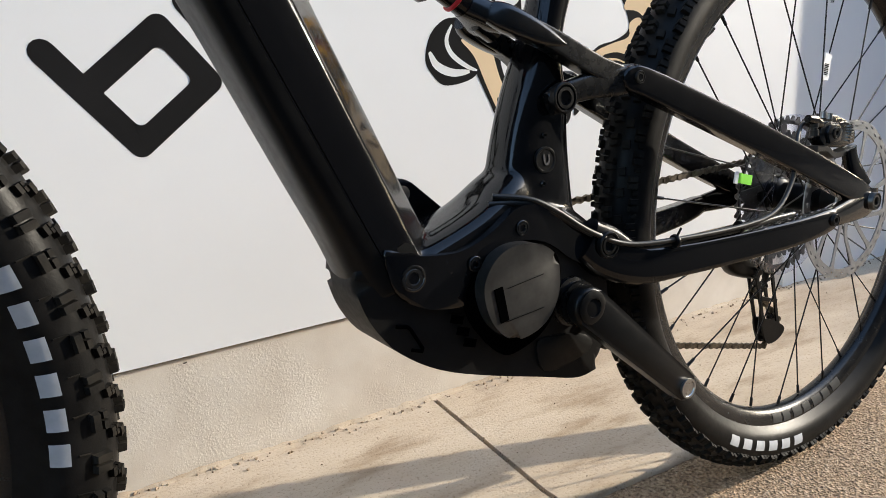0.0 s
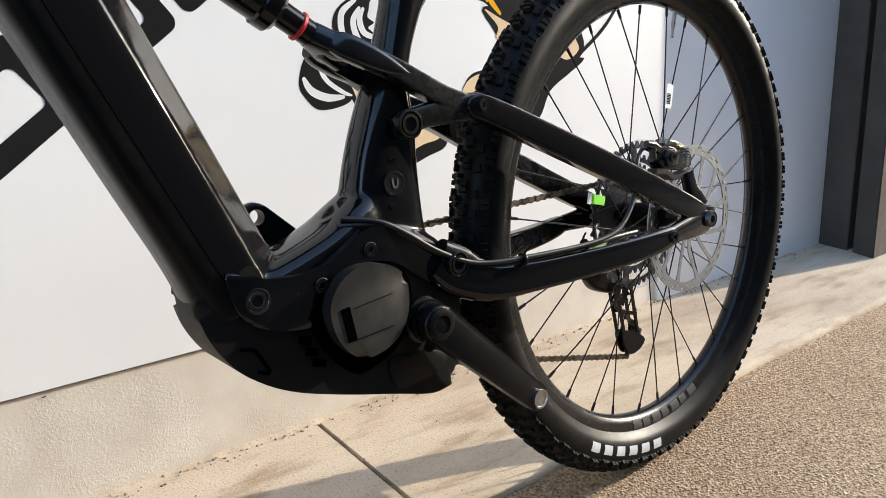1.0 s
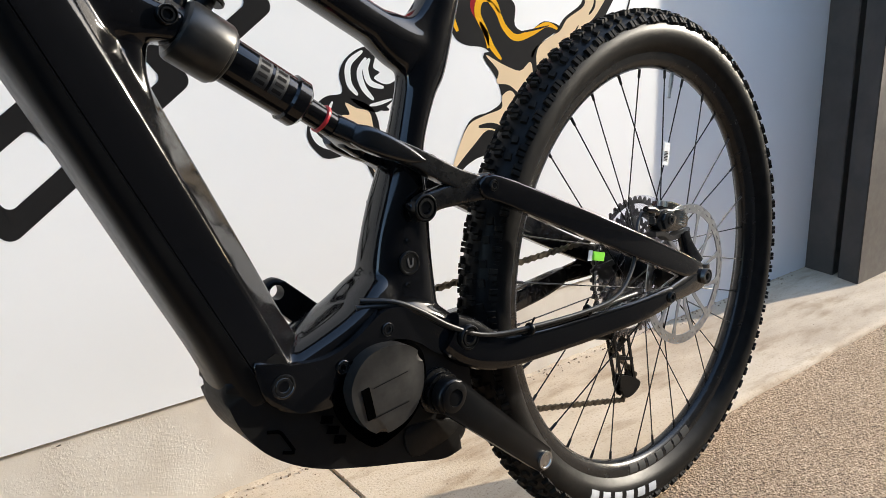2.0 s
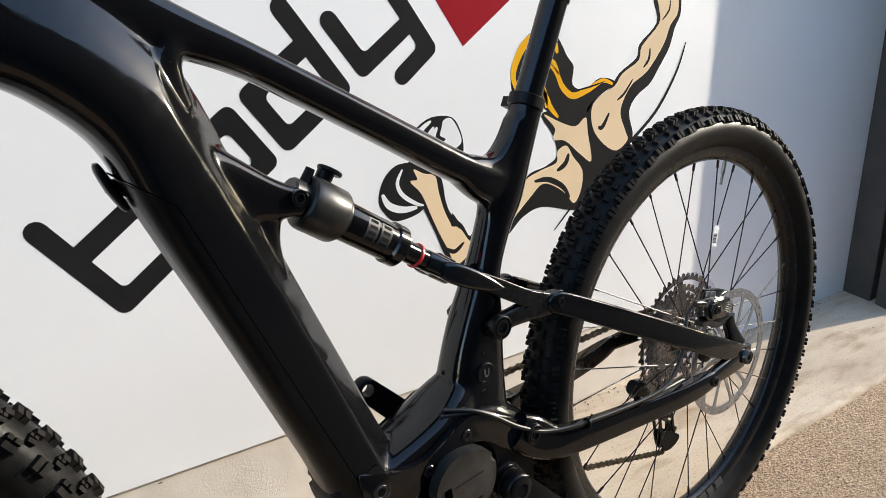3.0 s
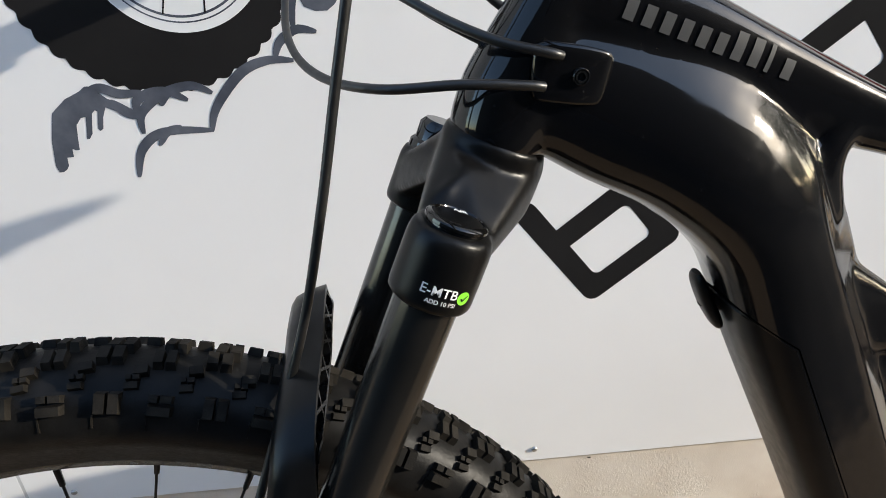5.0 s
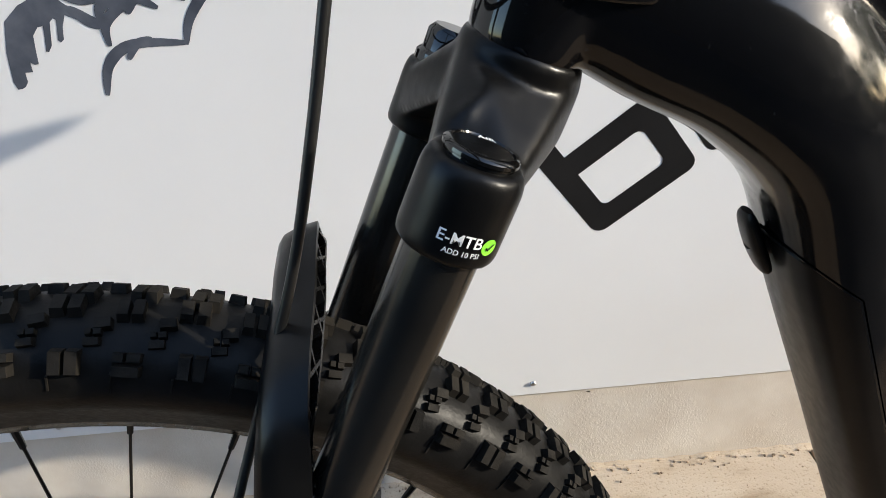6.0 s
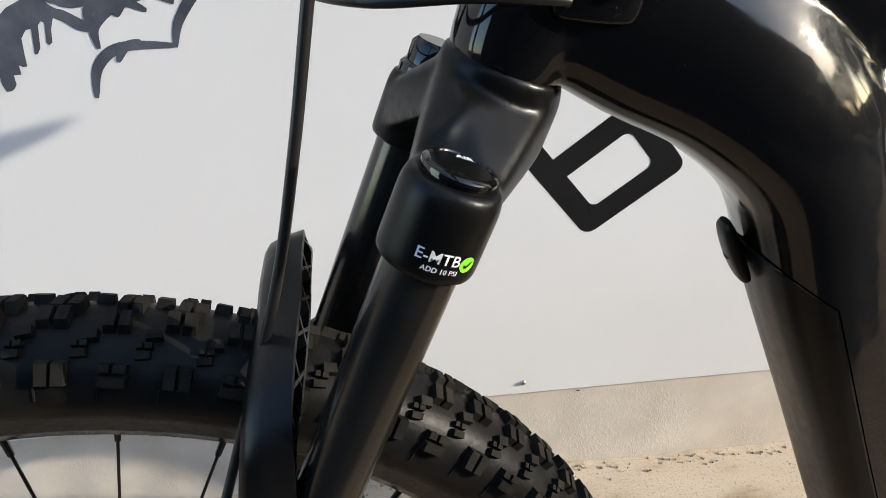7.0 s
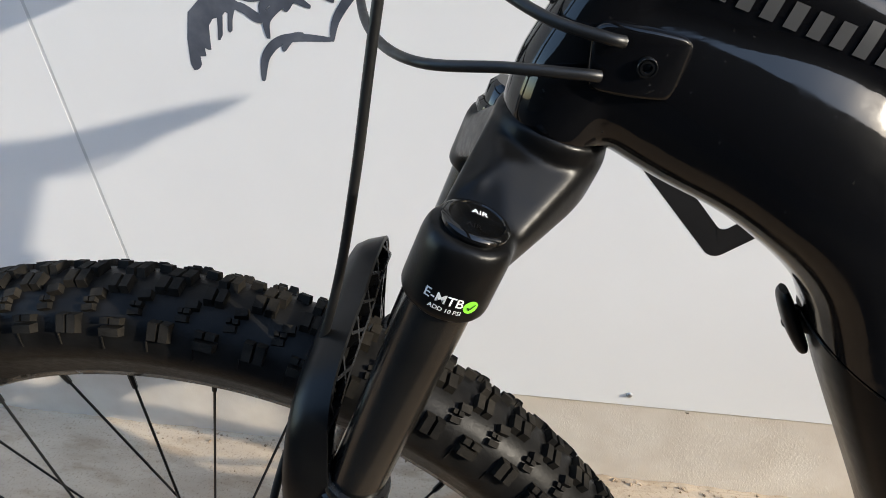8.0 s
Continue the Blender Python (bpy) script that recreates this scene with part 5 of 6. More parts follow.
add_loft(bm, [(-0.068, 0, 0.6165, 0.0118, 0.0125, 2.4), (-0.057, 0, 0.6095, 0.0118, 0.0190, 3.2), (-0.047, 0, 0.6025, 0.0115, 0.0250, 3.6), (-0.038, 0, 0.5975, 0.0095, 0.0290, 3.6)])
for s in (-1, 1):
    # prongs that lap over the rocker plates
    add_loft(bm, [(-0.058, s * 0.0215, 0.6070, 0.0095, 0.0060, 3.0), (-0.048, s * 0.0265, 0.6020, 0.0118, 0.0080, 3.4), (-0.030, s * 0.0310, 0.5930, 0.0114, 0.0088, 3.4), (-0.012, s * 0.0338, 0.5840, 0.0092, 0.0090, 3.0), (0.000, s * 0.0352, 0.5785, 0.0062, 0.0088, 2.6), (0.008, s * 0.0362, 0.5755, 0.0025, 0.0080, 2.2)])
part("yoke", bm, M_BOLT, shock, "satin black forged shock yoke")
bm = bmesh.new()
add_tube(bm, [SHOCK0 + sd * 0.018 + up * 0.020, SHOCK0 + sd * 0.018 + up * 0.034], 0.0085, 18)
add_revolve(bm, [(0.0115, 0.0), (0.0125, 0.001), (0.0125, 0.0035), (0.0115, 0.0045), (0.0004, 0.0045)], axis_pose(SHOCK0 + sd * 0.021 + up * 0.034, up), 24)
part("lockout_dial", bm, M_SATIN, shock)
bm = bmesh.new()
add_tube(bm, [SHOCK0 + sd * 0.002 + up * 0.016, SHOCK0 + sd * 0.002 + up * 0.030], [0.0052, 0.0046], 14)
part("rebound_knob", bm, M_SATIN, shock)
bolt(shock, (-0.2125, -0.0215, 0.7085), 0.0080, 0.003)

# ---- seat post
SP0, SPD = Vector((0.0815, 0, 0.750)), Vector((0.400, 0, 0.9165)).normalized()
mp = axis_pose(SP0, SPD)
bm = bmesh.new()
add_revolve(bm, [(0.0160, 0.0), (0.0160, 0.140), (0.0178, 0.142), (0.0178, 0.149), (0.0198, 0.1505), (0.0198, 0.1575), (0.0190, 0.1585), (0.0190, 0.1600), (0.0198, 0.1610), (0.0198, 0.1655), (0.0175, 0.1685), (0.0130, 0.169)], mp, 32)
post = part("seatpost", bm, M_GLOSS, bike, "black dropper seatpost")
bm = bmesh.new()
add_revolve(bm, [(0.0122, 0.165), (0.0122, 0.305)], mp, 28)
part("inner_post", bm, M_GLOSS, post)
bm = bmesh.new()
add_revolve(bm, [(0.0195, 0.014), (0.0212, 0.015), (0.0212, 0.027), (0.0195, 0.028)], mp, 32)
add_box(bm, mp @ pose(0.026, 0, 0.0195), 0.012, 0.016, 0.012)
part("seat_clamp", bm, M_SATIN, bike, "black seat clamp ring")
bm = bmesh.new()
st = SP0 + SPD * 0.305
add_loft(bm, [(st.x - 0.155, 0, st.z + 0.035, 0.008, 0.016, 2.2), (st.x - 0.10, 0, st.z + 0.042, 0.016, 0.022, 2.4), (st.x, 0, st.z + 0.040, 0.020, 0.034, 2.4), (st.x + 0.07, 0, st.z + 0.046, 0.020, 0.062, 2.4), (st.x + 0.115, 0, st.z + 0.054, 0.013, 0.066, 2.4)])
saddle = part("saddle", bm, M_SATIN, bike, "black saddle")
bm = bmesh.new()
for s in (-1, 1):
    add_tube(bm, [(st.x - 0.13, s * 0.008, st.z + 0.028), (st.x - 0.05, s * 0.021, st.z + 0.008), (st.x + 0.04, s * 0.022, st.z + 0.006), (st.x + 0.10, s * 0.03, st.z + 0.036)], 0.0035, 8, 6)
part("saddle_rails", bm, M_DARKSTEEL, saddle)

# ---- fork
LEG_AT = Vector((-0.5145, 0, 0.8435))
HALF, MID = 0.0635, -0.0025
FORE = Vector((-0.914, 0, 0.405))
CROWN = Vector((-0.488, 0, 0.8495))


def at_crown(fore, along, y):
    p = CROWN + FORE * fore + STEER * along
    return (p.x, y, p.z)


CROWN_CORNERS = ((0.028, -0.001, 0.006), (-0.029, -0.001, 0.008), (0.021, -0.007, 0.034), (-0.017, -0.005, 0.024), (0.037, -0.032, 0.054), (0.004, -0.034, 0.066), (-0.008, -0.036, 0.048),
                 (-0.028, -0.024, 0.010), (-0.022, -0.026, 0.026), (0.028, -0.026, 0.006), (0.036, -0.058, 0.054), (0.006, -0.058, 0.058), (0.010, -0.056, 0.074))
bm = bmesh.new()
for s in (-1, 1):
    top = LEG_AT + Vector((0.005 if s > 0 else 0, MID + s * HALF, 0))
    add_tube(bm, [top - STEER * 0.0495, top - STEER * 0.0475, top - STEER * 0.018, top - STEER * 0.0115], [0.0198, 0.0208, 0.0206, 0.0190], 40)
    block_bm = bmesh.new()
    for f, a, y in CROWN_CORNERS:
        block_bm.verts.new(at_crown(f, a, s * y))
        if y < 0.011:
            block_bm.verts.new(at_crown(f, a, -s * y))
    hulled = bmesh.ops.convex_hull(block_bm, input=block_bm.verts[:])
    bmesh.ops.delete(block_bm, geom=[g for g in hulled["geom_interior"] if isinstance(g, bmesh.types.BMVert)], context="VERTS")
    copies = {v: bm.verts.new(v.co) for v in block_bm.verts}
    for f in block_bm.faces:
        bm.faces.new([copies[v] for v in f.verts])
    block_bm.free()
add_tube(bm, [(-0.4935, 0, 0.838), (-0.4885, 0, 0.850), (-0.486, 0, 0.8555)], [0.024, 0.029, 0.028], 32)
# raised edge round the dished top of the near arm
add_tube(bm, [(-0.5232, -0.0475, 0.8390), (-0.5184, -0.043, 0.8430), (-0.5107, -0.0366, 0.8480), (-0.5055, -0.0339, 0.8480), (-0.4978, -0.0311, 0.8450), (-0.4902, -0.0293, 0.8410), (-0.482, -0.0265, 0.837)], [0.0022, 0.0028, 0.0034, 0.0034, 0.0028, 0.0022, 0.0012], 12, 3)
fork = part("fork", bm, M_SATIN, bike, "matte black suspension fork crown")
melt(fork, 0.0013, 45)
for s in (-1, 1):
    top = LEG_AT + Vector((0.005 if s > 0 else 0, MID + s * HALF, 0))
    bm = bmesh.new()
    add_tube(bm, [top - STEER * 0.04, top - STEER * 0.34], 0.0160, 40)
    part("stanchion", bm, M_STANCHION, fork, "smooth black stanchion tube")
    bm = bmesh.new()
    m = axis_pose(top - STEER * 0.0125, STEER)
    if s < 0:
        add_revolve(bm, [(0.0160, -0.006), (0.0160, -0.0004), (0.0142, 0.0004), (0.0142, 0.0022), (0.0152, 0.0028), (0.0152, 0.0042), (0.0143, 0.0052), (0.0126, 0.0056), (0.0122, 0.0050), (0.0004, 0.0050)], m, 44)
    else:
        add_revolve(bm, [(0.0175, -0.004), (0.0175, 0.005), (0.0155, 0.007), (0.0150, 0.007), (0.0150, 0.017), (0.0125, 0.020), (0.0004, 0.020)], m, 12)
    part("fork_cap", bm, M_CAP, fork, "glossy black fork top cap")
    seal = top - STEER * 0.189
    bm = bmesh.new()
    ml = axis_pose(seal, -STEER)
    add_revolve(bm, [(0.0162, -0.004), (0.0190, -0.003), (0.0200, 0.000), (0.0190, 0.003), (0.0205, 0.005), (0.0190, 0.008), (0.0215, 0.010), (0.0235, 0.018), (0.0225, 0.05), (0.0195, 0.15), (0.019, 0.30), (0.021, 0.325), (0.016, 0.34)], ml, 36)
    foot = seal - STEER * 0.315
    add_loft(bm, [(foot.x, foot.y * 0.97, foot.z, 0.020, 0.016, 2.4), ((foot.x + FRONT.x) / 2, s * 0.062, (foot.z + FRONT.z) / 2, 0.019, 0.013, 2.6), (FRONT.x, s * 0.060, FRONT.z, 0.018, 0.010, 2.2), (FRONT.x - 0.008, s * 0.060, FRONT.z - 0.006, 0.012, 0.008, 2.2)])
    part("fork_lower", bm, M_MATTE, fork, "matte black fork lower leg")
# arch between the lower legs, ribbed behind
bm = bmesh.new()
arc = [(-0.626, -0.070, 0.571), (-0.614, -0.073, 0.610), (-0.607, -0.074, 0.648), (-0.602, -0.073, 0.685), (-0.598, -0.066, 0.715), (-0.595, -0.048, 0.731), (-0.593, -0.020, 0.738), (-0.592, 0.004, 0.741), (-0.592, 0.030, 0.744), (-0.592, 0.060, 0.7435), (-0.594, 0.0735, 0.736), (-0.599, 0.0770, 0.716), (-0.605, 0.077, 0.682), (-0.609, 0.072, 0.645), (-0.618, 0.069, 0.610), (-0.630, 0.065, 0.571)]
cl = spline(arc, 6)
fores = [Vector((-0.93, 0, 0.37 - 0.70 * max(0.0, min(1.0, (p.z - 0.61) / 0.11)))).normalized() for p in cl]
outs = []
rows = []
for i, (p, fore) in enumerate(zip(cl, fores)):
    t = (cl[min(i + 1, len(cl) - 1)] - cl[max(i - 1, 0)]).normalized()
    out = t.cross(fore).normalized()
    if out.z < 0 and abs(out.z) > abs(out.y):
        out = -out
    if abs(out.z) <= abs(out.y) and out.y * p.y < 0:
        out = -out
    outs.append(out)
    rows.append([bm.verts.new(p + fore * a + out * b) for a, b in ((0.000, 0.0056), (0.013, 0.0070), (0.022, 0.0060), (0.0270, 0.0025), (0.0275, -0.0025), (0.0250, -0.0064), (0.0200, -0.0070), (0.0180, 0.0030), (0.000, 0.0036))])
ring_faces(bm, rows)
arch = part("fork_arch", bm, M_SATIN, fork, "matte black fork arch with hollow ribbed back", sharp=55)
# lattice of thin webs in the hollow back
for i in range(5, len(cl) - 6, 3):
    lean = 3 if (i // 3) % 2 else -3
    p, q = cl[i] + fores[i] * 0.0005 + outs[i] * 0.0030, cl[i + lean] + fores[i + lean] * 0.0005 - outs[i + lean] * 0.0068
    deep = (fores[i] + fores[i + lean]).normalized() * 0.020
    side = (q - p).cross(deep).normalized() * 0.0009
    bm = bmesh.new()
    lo = [bm.verts.new(v) for v in (p - side, p + side, q + side, q - side)]
    hi = [bm.verts.new(v.co + deep) for v in lo]
    ring_faces(bm, [lo, hi])
    part("arch_rib", bm, M_MATTE, arch, smooth=False)
bm = bmesh.new()
lip = [(p - o * 0.0074 + f * 0.0005, p - o * 0.0074 + f * 0.006, p - o * 0.0058 + f * 0.006, p - o * 0.0058 + f * 0.0005) for p, o, f in list(zip(cl, outs, fores))[4:-4]]
ring_faces(bm, [[bm.verts.new(v) for v in r] for r in lip])
part("arch_lip", bm, M_MATTE, arch, sharp=50)

# ---- cockpit
bm = bmesh.new()
HT = Vector((-0.437, 0, 0.955))
add_revolve(bm, [(0.0262, -0.006), (0.0262, 0.0015), (0.0250, 0.0022), (0.0250, 0.0070), (0.0225, 0.0115), (0.0195, 0.0122), (0.0195, 0.060)], axis_pose(HT, STEER), 32)
headset = part("headset", bm, M_SATIN, bike, "black headset and spacers", sharp=22)
bm = bmesh.new()
for k in range(3):
    add_revolve(bm, [(0.0195, 0.018 + 0.010 * k), (0.0202, 0.019 + 0.010 * k), (0.0202, 0.0265 + 0.010 * k), (0.0195, 0.0275 + 0.010 * k)], axis_pose(HT, STEER), 32)
part("spacer", bm, M_GLOSS, headset)
SB = HT + STEER * 0.075
BAR = SB + Vector((-0.045, 0, 0.006))
bm = bmesh.new()
add_revolve(bm, [(0.020, -0.021), (0.021, -0.018), (0.021, 0.018), (0.020, 0.021)], axis_pose(SB, STEER), 28)
add_loft(bm, [(SB.x - 0.010, 0, SB.z, 0.018, 0.018, 2.6), (BAR.x + 0.012, 0, BAR.z, 0.018, 0.022, 2.8), (BAR.x - 0.018, 0, BAR.z, 0.018, 0.022, 2.8)])
part("stem", bm, M_SATIN, bike, "black stem")
bm = bmesh.new()
bar_pts = [(BAR.x + 0.055, -0.385, BAR.z + 0.028), (BAR.x + 0.035, -0.28, BAR.z + 0.026), (BAR.x + 0.008, -0.14, BAR.z + 0.016), (BAR.x, -0.05, BAR.z), (BAR.x, 0.05, BAR.z), (BAR.x + 0.008, 0.14, BAR.z + 0.016), (BAR.x + 0.035, 0.28, BAR.z + 0.026), (BAR.x + 0.055, 0.385, BAR.z + 0.028)]
add_tube(bm, bar_pts, 0.0125, 16, 6)
handlebar = part("handlebar", bm, M_SATIN, bike, "black wide riser handlebar")
for s in (-1, 1):
    bm = bmesh.new()
    add_tube(bm, [(BAR.x + 0.033, s * 0.265, BAR.z + 0.0255), (BAR.x + 0.055, s * 0.388, BAR.z + 0.028)], 0.0165, 18)
    part("grip", bm, M_RUBBER, handlebar, "black rubber grip")
    bm = bmesh.new()
    add_tube(bm, [(BAR.x + 0.024, s * 0.225, BAR.z + 0.022), (BAR.x - 0.004, s * 0.205, BAR.z + 0.008), (BAR.x - 0.018, s * 0.17, BAR.z + 0.002)], [0.010, 0.011, 0.008], 12)
    add_tube(bm, [(BAR.x - 0.010, s * 0.215, BAR.z + 0.004), (BAR.x - 0.038, s * 0.255, BAR.z - 0.014), (BAR.x - 0.034, s * 0.315, BAR.z - 0.018)], [0.006, 0.005, 0.005], 10, 5)
    part("brake_lever", bm, M_SATIN, handlebar, "black brake lever")

# cables
def cable(pts, r=0.0025, label="black cable sleeve"):
    bm = bmesh.new()
    add_tube(bm, pts, r, 10, 8)
    return part("cable", bm, M_CABLE, bike, label)


cable([(-0.4605, -0.034, 0.8985), (-0.468, -0.036, 0.901), (-0.492, -0.028, 0.908), (-0.520, -0.005, 0.922), (-0.552, 0.03, 0.945), (-0.575, 0.07, 0.975), (-0.570, 0.13, 1.01), (-0.53, 0.19, 1.04), (BAR.x - 0.012, 0.18, BAR.z + 0.004)])
cable([(-0.4690, -0.034, 0.8850), (-0.478, -0.036, 0.8868), (-0.507, -0.034, 0.8895), (-0.546, -0.02, 0.8885), (-0.574, 0.02, 0.8900), (-0.592, 0.07, 0.899), (-0.598, 0.115, 0.918), (-0.590, 0.15, 0.955), (-0.55, 0.17, 1.02), (BAR.x - 0.015, 0.16, BAR.z + 0.006)])
cable([(-0.468, 0.030, 0.892), (-0.485, 0.040, 0.899), (-0.520, 0.045, 0.921), (-0.543, 0.045, 0.945), (-0.548, 0.03, 0.975), (-0.54, 0.0, 1.02), (-0.50, -0.08, 1.05), (BAR.x - 0.005, -0.15, BAR.z + 0.006)])
cable([(-0.452, 0.032, 0.905), (-0.470, 0.042, 0.914), (-0.486, 0.048, 0.932), (-0.484, 0.055, 0.955), (-0.468, 0.06, 0.985), (-0.46, 0.07, 1.02), (BAR.x + 0.01, 0.13, BAR.z + 0.02)])
cable([(BAR.x - 0.012, -0.17, BAR.z + 0.002), (-0.512, -0.10, 1.045), (-0.530, -0.035, 1.02), (-0.545, -0.02, 0.972), (-0.565, -0.02, 0.897), (-0.582, -0.02, 0.830), (-0.602, -0.022, 0.762), (-0.634, -0.030, 0.680), (-0.652, -0.046, 0.634), (-0.668, -0.062, 0.58), (-0.70, -0.070, 0.50), (-0.742, -0.066, 0.45)], 0.0027, "black front brake hose")
bm = bmesh.new()
add_loft(bm, [(-0.4725, -0.0260, 0.8920, 0.0100, 0.0026, 3.0), (-0.4690, -0.0270, 0.8915, 0.0138, 0.0042, 5.0), (-0.456, -0.0280, 0.8890, 0.0140, 0.0046, 6.0), (-0.446, -0.0278, 0.8868, 0.0136, 0.0042, 6.0), (-0.4385, -0.0270, 0.8850, 0.0126, 0.0034, 5.0), (-0.4355, -0.0262, 0.8842, 0.0090, 0.0016, 3.0)])
port = part("cable_port", bm, M_GLOSS, bike, "black cable entry cover")
bolt(port, (-0.451, -0.0335, 0.888), 0.0042, 0.0014, M_BOLT)

# ---- drivetrain on the wall side
bm = bmesh.new()
for k, r in enumerate((0.104, 0.085, 0.073, 0.064, 0.056, 0.049, 0.043, 0.037, 0.032, 0.027)):
    toothed(bm, REAR, 0.0240 + 0.0037 * k, r, int(r * 495), 0.0018, r - 0.0085 if k < 3 else max(r - 0.016, 0.014))
for k in range(9):
    # open arms that carry the large cogs
    a = 2 * math.pi * k / 9
    p0, p1 = REAR + Vector((0.052 * math.cos(a), 0, 0.052 * math.sin(a))), REAR + Vector((0.097 * math.cos(a + 0.22), 0, 0.097 * math.sin(a + 0.22)))
    d = (p1 - p0).normalized()
    q = Vector((-d.z, 0, d.x)) * 0.0042
    add_prism(bm, [((p0 - q).x, (p0 - q).z), ((p1 - q * 1.5).x, (p1 - q * 1.5).z), ((p1 + q * 1.5).x, (p1 + q * 1.5).z), ((p0 + q).x, (p0 + q).z)], 0.0236, 0.0262)
part("cassette", bm, M_COG, rear_wheel, "wide-range steel cassette", sharp=30)

bm = bmesh.new()
add_revolve(bm, [(0.1085, 0.0), (0.1085, 0.0008), (0.03, 0.0048), (0.03, 0.0040)], axis_pose((REAR.x, 0.0165, REAR.z), (0, 1, 0)), 64, True)
part("spoke_guard", bm, M_CLEAR, rear_wheel, "clear plastic spoke guard")
bm = bmesh.new()
add_box(bm, pose(0.350, 0.0140, 0.4040, 0, 15, 0), 0.028, 0.001, 0.0125)
tag_ob = part("sticker", bm, M_GREEN, rear_wheel, "bright green sticker")
bm = bmesh.new()
add_box(bm, pose(0.3325, 0.0142, 0.4085, 0, 15, 0), 0.008, 0.001, 0.0150)
part("sticker", bm, M_WHITE, rear_wheel, "white sticker edge")

# derailleur
bm = bmesh.new()
add_loft(bm, [(0.372, 0.056, 0.292, 0.012, 0.010, 2.6), (0.395, 0.060, 0.278, 0.018, 0.013, 3.0), (0.425, 0.064, 0.262, 0.014, 0.012, 3.0), (0.445, 0.064, 0.250, 0.008, 0.010, 2.6)])
add_tube(bm, [(0.452, 0.060, 0.345), (0.458, 0.062, 0.310), (0.440, 0.062, 0.262)], [0.010, 0.009, 0.009], 12, 4)
mech = part("derailleur", bm, M_SATIN, bike, "black rear derailleur")
for y in (0.046, 0.059):
    bm = bmesh.new()
    for a, b in (((0.425, 0.262), (0.442, 0.185)), ((0.462, 0.255), (0.478, 0.170)), ((0.432, 0.22), (0.475, 0.205)), ((0.425, 0.262), (0.462, 0.255))):
        d = (Vector((b[0], 0, b[1])) - Vector((a[0], 0, a[1]))).normalized()
        q = Vector((-d.z, 0, d.x)) * 0.0028
        add_prism(bm, [(a[0] - q.x, a[1] - q.z), (b[0] - q.x, b[1] - q.z), (b[0] + q.x, b[1] + q.z), (a[0] + q.x, a[1] + q.z)], y - 0.0012, y + 0.0012)
    add_prism(bm, closed2d([(0.440, 0.184), (0.462, 0.180), (0.490, 0.164), (0.493, 0.154), (0.478, 0.145), (0.456, 0.144), (0.445, 0.158)], 3), y - 0.0015, y + 0.0015)
    part("cage_plate", bm, M_SATIN, mech)
for c in (Vector((0.446, 0, 0.245)), Vector((0.470, 0, 0.163))):
    bm = bmesh.new()
    toothed(bm, c, 0.0525, 0.019, 12, 0.004, 0.006)
    part("pulley", bm, M_SATIN, mech, "black jockey wheel")


def chain_run(bm, a, b, y):
    """Links from a to b: paired outer plates and rollers."""
    a, b = Vector((a[0], y, a[1])), Vector((b[0], y, b[1]))
    n = max(int((b - a).length / 0.0127), 1)
    d = (b - a).normalized()
    q = Vector((0, 1, 0)).cross(d)
    for i in range(n):
        p0, p1 = a + (b - a) * (i / n), a + (b - a) * ((i + 1) / n)
        for s in (-1, 1):
            off = (0.0028 if i % 2 else 0.0018) * s
            ring = []
            for e, base in ((p0, -1), (p1, 1)):
                for k in range(5):
                    an = -math.pi / 2 + math.pi * k / 4
                    ring.append(e + d * base * math.cos(an) * 0.0042 + q * math.sin(an) * base * 0.0042)
                ring.append((p0 + p1) / 2 + q * base * 0.0024)
            v0 = [bm.verts.new(r + Vector((0, off - 0.0005, 0))) for r in ring]
            v1 = [bm.verts.new(r + Vector((0, off + 0.0005, 0))) for r in ring]
            bm.faces.new(v0)
            bm.faces.new(v1[::-1])
            for k in range(len(ring)):
                j = (k + 1) % len(ring)
                bm.faces.new((v0[k], v0[j], v1[j], v1[k]))
        add_tube(bm, [p0 - Vector((0, 0.0034, 0)), p0 + Vector((0, 0.0034, 0))], 0.0026, 8)


def bend(c, r, start, step, n):
    return [(c.x + r * math.cos(radians(start + step * k)), c.z + r * math.sin(radians(start + step * k))) for k in range(n + 1)]


loop = bend(REAR, 0.051, -100, 19, 10) + [(0.0, 0.412)] + bend(CRANK, 0.072, 90, 18, 10) + [(0.455, 0.139), (0.490, 0.172), (0.430, 0.232)]
for at, (a, b) in enumerate(zip(loop, loop[1:])):
    bm = bmesh.new()
    chain_run(bm, a, b, 0.052 + (0.0005 if at > 22 else 0.0))
    part("chain_run", bm, M_CHAIN, bike, "dull bronze-grey steel chain" if at == 0 else "", sharp=30)

# rear brake caliper with its bracket, post and fittings
bm = bmesh.new()
add_prism(bm, [(0.381, 0.466), (0.384, 0.475), (0.391, 0.4805), (0.420, 0.4760), (0.443, 0.4680), (0.447, 0.4560), (0.440, 0.4450), (0.395, 0.4480)], -0.060, -0.048, 0.0025)
add_prism(bm, [(0.352, 0.4560), (0.356, 0.4700), (0.372, 0.4735), (0.405, 0.4650), (0.422, 0.4655), (0.430, 0.4540), (0.428, 0.4420), (0.405, 0.4390), (0.365, 0.4440)], -0.078, -0.061, 0.0035)
add_prism(bm, [(0.362, 0.4610), (0.368, 0.4690), (0.386, 0.4690), (0.394, 0.4600), (0.390, 0.4490), (0.368, 0.4480)], -0.0815, -0.077, 0.0015)
add_tube(bm, [(0.330, -0.076, 0.4800), (0.342, -0.076, 0.4775), (0.356, -0.074, 0.4715)], [0.0042, 0.0058, 0.0058], 14)
caliper = part("brake_caliper", bm, M_BOLT, bike, "black rear brake caliper", sharp=30)
